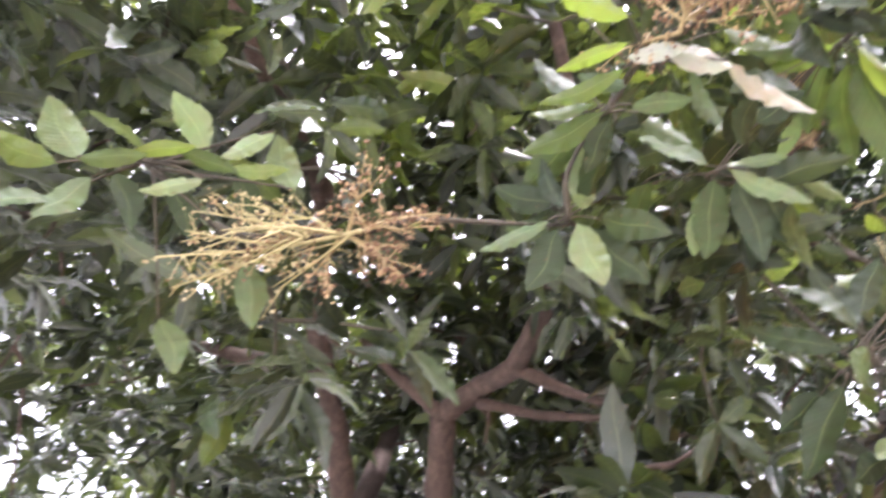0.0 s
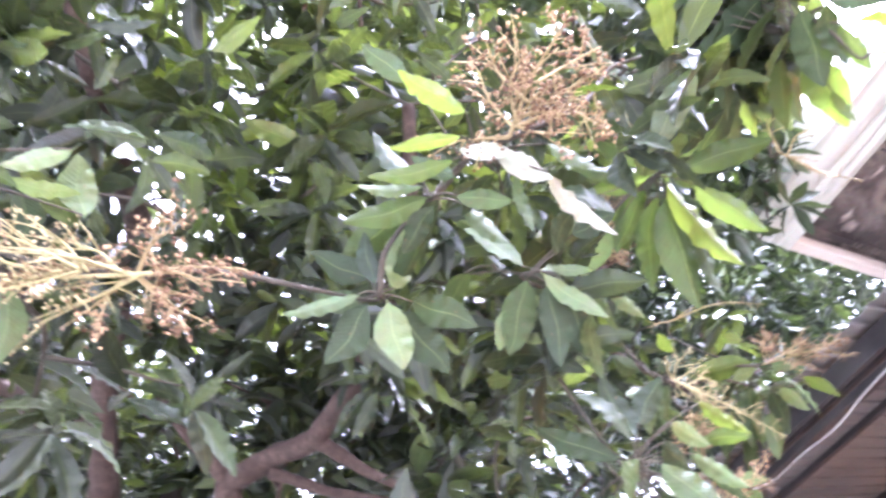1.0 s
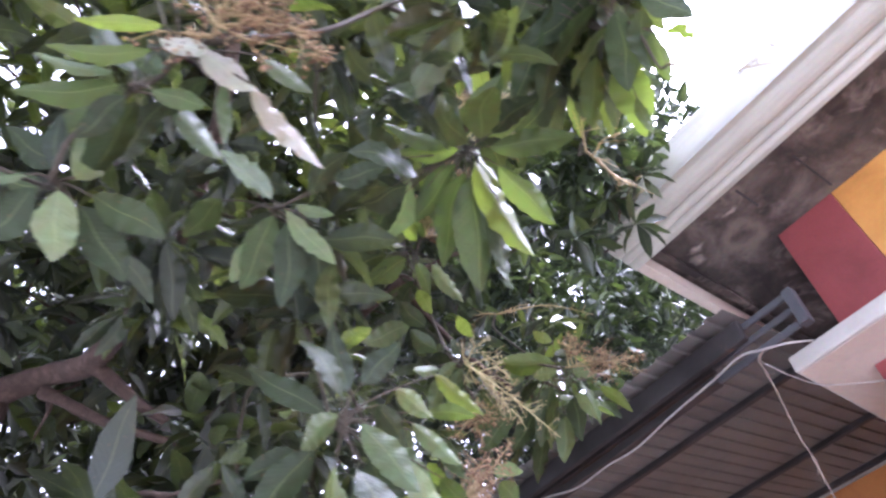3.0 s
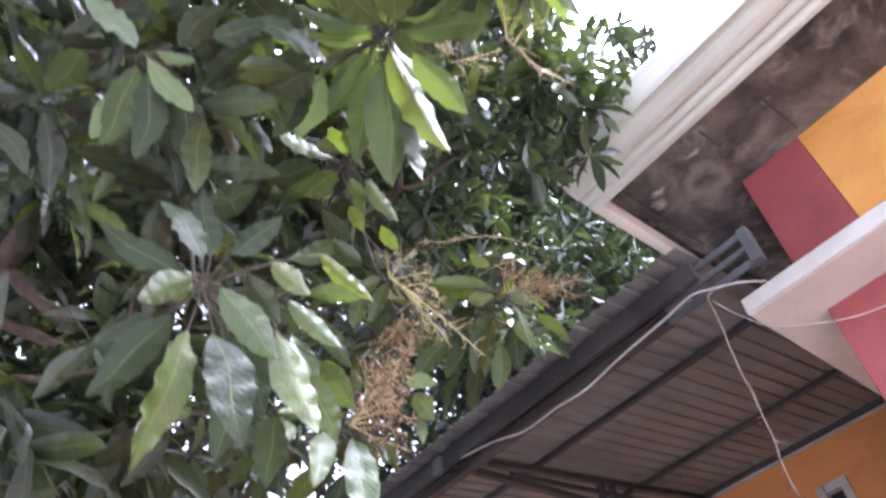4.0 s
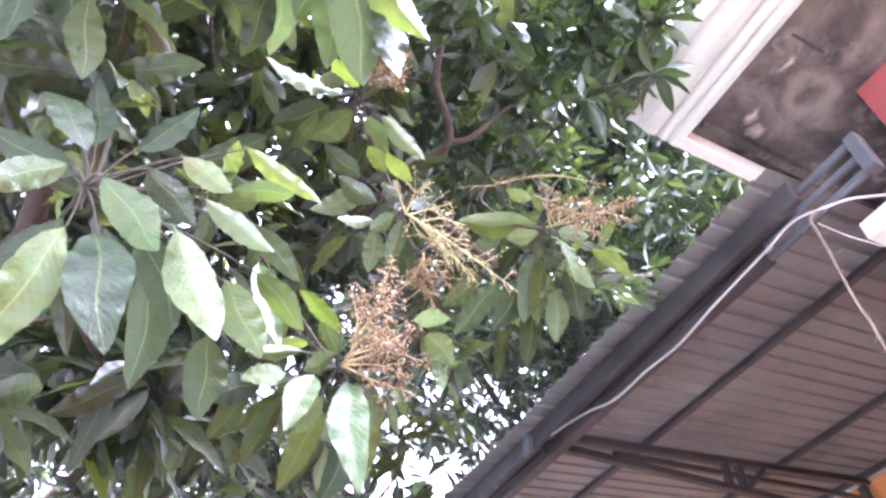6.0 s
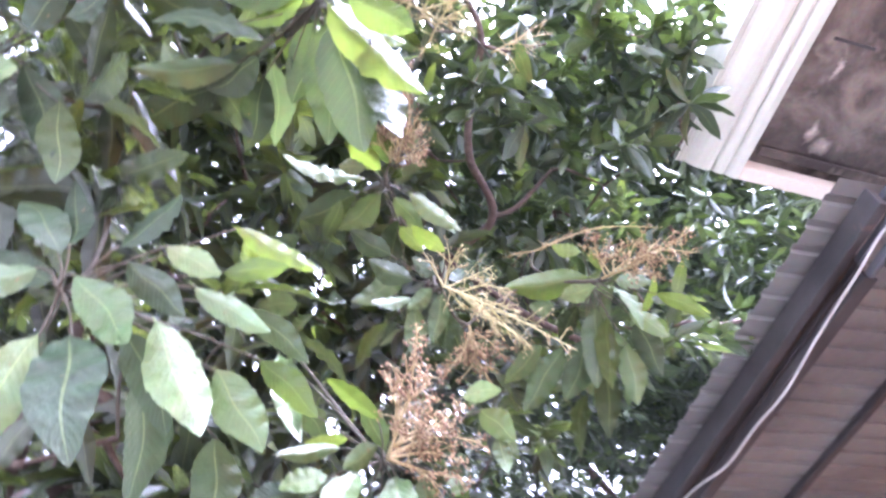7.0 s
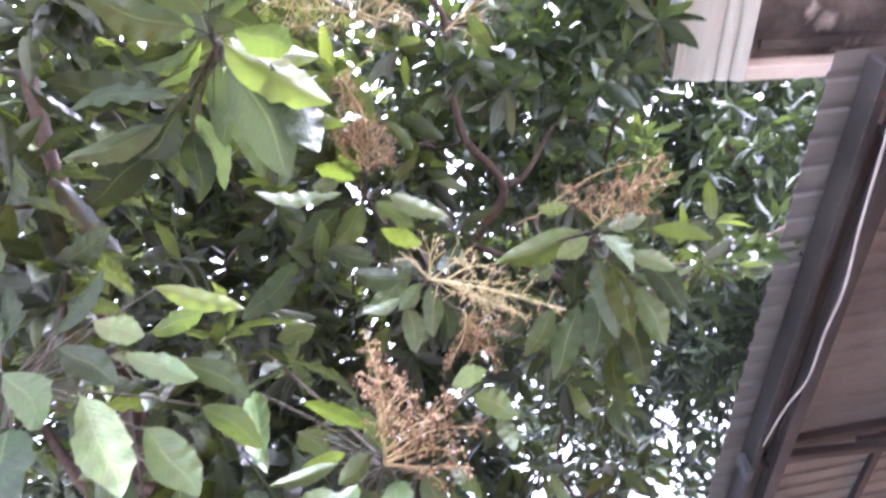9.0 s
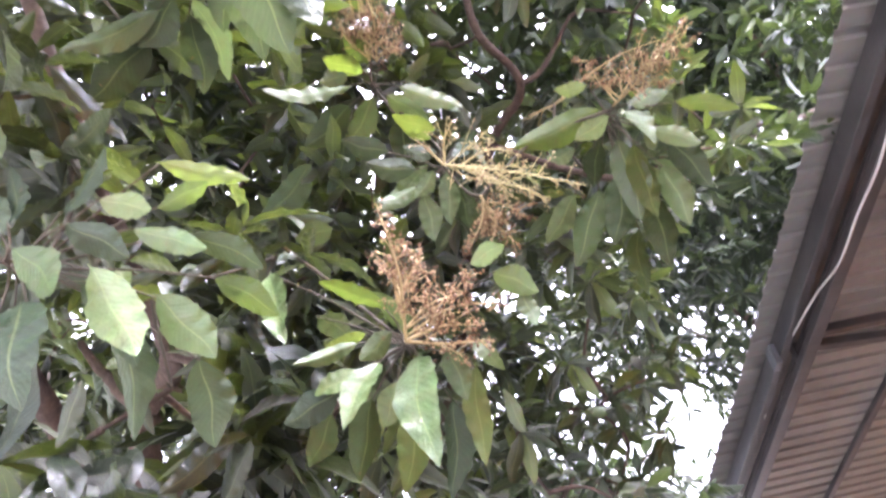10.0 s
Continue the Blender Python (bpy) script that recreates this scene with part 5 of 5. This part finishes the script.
for c in ((-0.09, 1.11, 3.72), (0.04, 1.14, 3.93), (0.21, 1.22, 3.78), (-0.02, 1.35, 3.93), (0.16, 1.29, 3.62), (0.10, 1.35, 3.47), (0.27, 1.15, 4.03), (0.44, 1.33, 4.04), (-0.28, 1.16, 3.77), (-0.11, 1.50, 3.83)):     # yellow-green leaves: the glow of light behind them put into the colour
    for k in range(2):
        whorl(backlit_pile, Vector(c) + Vector((r.gauss(0, 0.06), r.gauss(0, 0.06), r.gauss(0, 0.05))), Vector((r.gauss(0.1, 0.4), r.gauss(-0.2, 0.4), r.uniform(0.1, 0.8))), r, 6, r.uniform(0.13, 0.17))
    twig_ends.append((Vector(c), Vector(c) + Vector((-0.02, 0.05, 0.04))))
tagged(part("foliage", backlit_pile.mesh("foliage", leaf_backlit), leaf_backlit, mango_tree, "yellow-green leaves with a backlit glow in their colour"), kind="stuff")
for c in ((0.88, 0.90, 2.84), (0.80, 0.98, 2.97), (0.84, 1.06, 2.86), (0.90, 1.02, 2.76), (0.68, 1.30, 3.00), (0.66, 1.48, 3.02), (0.70, 1.14, 3.06)):
    for k in range(2):
        whorl(near_pile, Vector(c) + Vector((r.gauss(0, 0.03), r.gauss(0, 0.04), r.gauss(0, 0.03))), Vector((r.gauss(0.1, 0.3), r.gauss(-0.3, 0.3), r.uniform(0.1, 0.6))), r, 7, r.uniform(0.14, 0.18))
    twig_ends.append((Vector(c), Vector(c) + Vector((-0.02, 0.05, 0.04))))
made = 0
while made < 95:
    c = Vector((r.uniform(-1.3, 2.3), r.uniform(0.3, 2.6), r.uniform(2.35, 4.2)))
    d = from_path(c)
    if not 1.12 < d < 2.1 or not clear_of_house(c) or open_below(c) or in_front_of_shoot(c) or kept_open(c) or c.z < 1.63 + 0.40 * c.y or (c.x > 0.7 and c.z < 2.1 + 0.42 * (c.y - 0.4)):
        continue
    made += 1
    for k in range(2):
        p = c + Vector((r.gauss(0, 0.06), r.gauss(0, 0.06), r.gauss(0, 0.05)))
        whorl(near_pile, p, Vector((r.gauss(0.1, 0.4), r.gauss(-0.3, 0.4), r.uniform(0.1, 0.8))), r, r.randint(6, 9), r.uniform(0.13, 0.18))
    twig_ends.append((Vector(c), Vector(c) + Vector((-0.02, 0.05, 0.04))))
tagged(part("foliage", near_pile.mesh("foliage", leaf_shaded), leaf_shaded, mango_tree), kind="stuff")


def grow(name, ends, r0, r1, mat, sides, near=99.0):
    """Joins each end to the nearest wood there is so far, the nearest ends first."""
    far_verts, far_faces = [], []
    left = [(e, e) if isinstance(e, Vector) else e for e in ends]
    wood = np.array([tuple(p) for p in limb_points])
    best = [(((wood - np.array(e[1])) ** 2).sum(1)) for e in left]
    best = [(d.min(), tuple(wood[d.argmin()])) for d in best]
    while left:
        i = min(range(len(left)), key=lambda k: best[k][0])
        (tip, neck), (d, start) = left.pop(i), best.pop(i)
        a, d = Vector(start), math.sqrt(d)
        bend = Vector((r.uniform(-1, 1), r.uniform(-1, 1), r.uniform(-0.6, 0.9))) * d * 0.14 + Vector((0, 0.25, 0.2)) * max(0.0, d - 0.3)
        line = [a, a * 0.6 + neck * 0.4 + bend, neck] + ([tip] if (tip - neck).length > 0.01 else [])
        if from_path(neck) < near and d < 9:
            tube(name, line, min(r0, 0.006 + 0.012 * d), r1, mat, mango_tree, sides, 5, 0.25)
        else:
            v, f = tube_data(smooth_path(line, 5), min(r0, 0.006 + 0.012 * d), r1, sides, 0.25, len(far_verts))
            far_verts.extend(v), far_faces.extend(f)
        fresh = smooth_path(line, 4)[2:]
        limb_points.extend(fresh)
        for k, (e, b) in enumerate(zip(left, best)):
            for q in fresh:
                g = (q - e[1]).length_squared
                if g < b[0]:
                    b = (g, tuple(q))
            best[k] = b
    if far_verts:
        tagged(part("small_branch", mesh_from("small_branch", far_verts, far_faces, mat, None, True), mat, mango_tree, "thin branches deep in the crown"), kind="stuff")


grow("twig", twig_ends, 0.0055, 0.0028, twig_bark, 6)
grow("branch", branch_ends, 0.018, 0.005, bark, 5, 3.1)


# ---- trees behind ----
def back_tree(x, y, height, spread, seed, clumps, low, label, ox=0.0, oy=0.0, over_roof=0):
    r = random.Random(seed)
    tree = thing("tree", x, y, 0, label, "tree", "trees behind the carport")
    LOCAL.add(tree.name)
    tube("trunk", [(0, 0, -0.05), (0.1, 0.05, height * 0.25), (0.05, -0.1, height * 0.5), (0.2, 0.0, height * 0.8)], 0.2, 0.06, bark, tree, 12, 6, 0.3)
    for k in range(6):
        a = k * 1.05 + r.uniform(-0.3, 0.3)
        z = height * r.uniform(0.35, 0.6)
        tip = (ox + spread * 0.75 * math.cos(a), oy + spread * 0.75 * math.sin(a), z + height * r.uniform(0.15, 0.3))
        tube("limb", [(0.08, 0, z - 0.3), (tip[0] * 0.45, tip[1] * 0.45, z + 0.3), tip], 0.075, 0.025, bark, tree, 8, 6, 0.3)
    pile = LeafPile(tiny_forms)
    for k in range(over_roof):
        c = Vector((r.uniform(3.1, 6.2), r.uniform(1.55, 3.2), 0))
        c.z = 4.45 + (c.x - 2.9) * r.uniform(0.1, 0.95)
        if k % 2:
            c = BY_CARPORT + (c - BY_CARPORT) * r.uniform(1.1, 1.7)
        for j in range(r.randint(6, 9)):
            p = c + Vector((r.gauss(0, 0.2), abs(r.gauss(0, 0.2)), r.gauss(0, 0.16))) - Vector((x, y, 0))
            if kept_open(p + tree.location):
                continue
            whorl(pile, p, Vector((r.gauss(0, 0.5), r.gauss(0, 0.5), r.uniform(0, 1))), r, r.randint(8, 11), r.uniform(0.10, 0.14))
    for k in range(over_roof // 6):     # unseen top of the crown, added high over the carport to shade leaves below
        c = Vector((r.uniform(2.9, 6.2), r.uniform(1.3, 4.2), r.uniform(6.6, 8.0)))
        for j in range(8):
            p = c + Vector((r.gauss(0, 0.24), r.gauss(0, 0.24), r.gauss(0, 0.2))) - Vector((x, y, 0))
            whorl(pile, p, Vector((r.gauss(0, 0.5), r.gauss(0, 0.5), r.uniform(0, 1))), r, r.randint(8, 11), r.uniform(0.17, 0.23))
    for k in range(clumps):
        while True:
            q = Vector((r.uniform(-1, 1), r.uniform(-1, 1), r.uniform(-1, 1)))
            if 0.25 < q.length < 1:
                break
        c = Vector((ox + q.x * spread, oy + q.y * spread, low + (q.z + 1) / 2 * (height - low)))
        if c.x + x > 2.6 and c.y + y < 1.9:
            continue
        if c.x + x > 2.5 and c.y + y < 9.8 and c.z < 4.7:
            continue
        if c.x + x < 4.3 and 3.4 < c.y + y < 10 and c.z < 6.4 and r.random() < 0.55:
            continue
        for j in range(r.randint(6, 9)):
            p = c + Vector((r.gauss(0, 0.24), r.gauss(0, 0.24), r.gauss(0, 0.2)))
            if kept_open(p + tree.location):
                continue
            whorl(pile, p, Vector((r.gauss(0, 0.5), r.gauss(0, 0.5), r.uniform(0, 1))), r, r.randint(7, 10), r.uniform(0.17, 0.23))
    tagged(part("crown", pile.mesh("crown", leaf_far), leaf_far, tree), kind="stuff")
    return tree


back_tree(7.4, 7.2, 9.6, 2.7, 3, 330, 4.7, "leafy mango tree leaning over the carport roof", -2.9, -2.5, 300)
back_tree(3.4, 12.5, 9.0, 3.0, 6, 230, 3.4, "leafy tree beyond the carport")
back_tree(-0.6, 9.5, 9.0, 3.6, 4, 120, 2.6, "tall leafy tree behind the mango tree")
back_tree(-5.5, 6.0, 8.0, 3.2, 5, 110, 2.4, "broad leafy tree at the yard's edge")
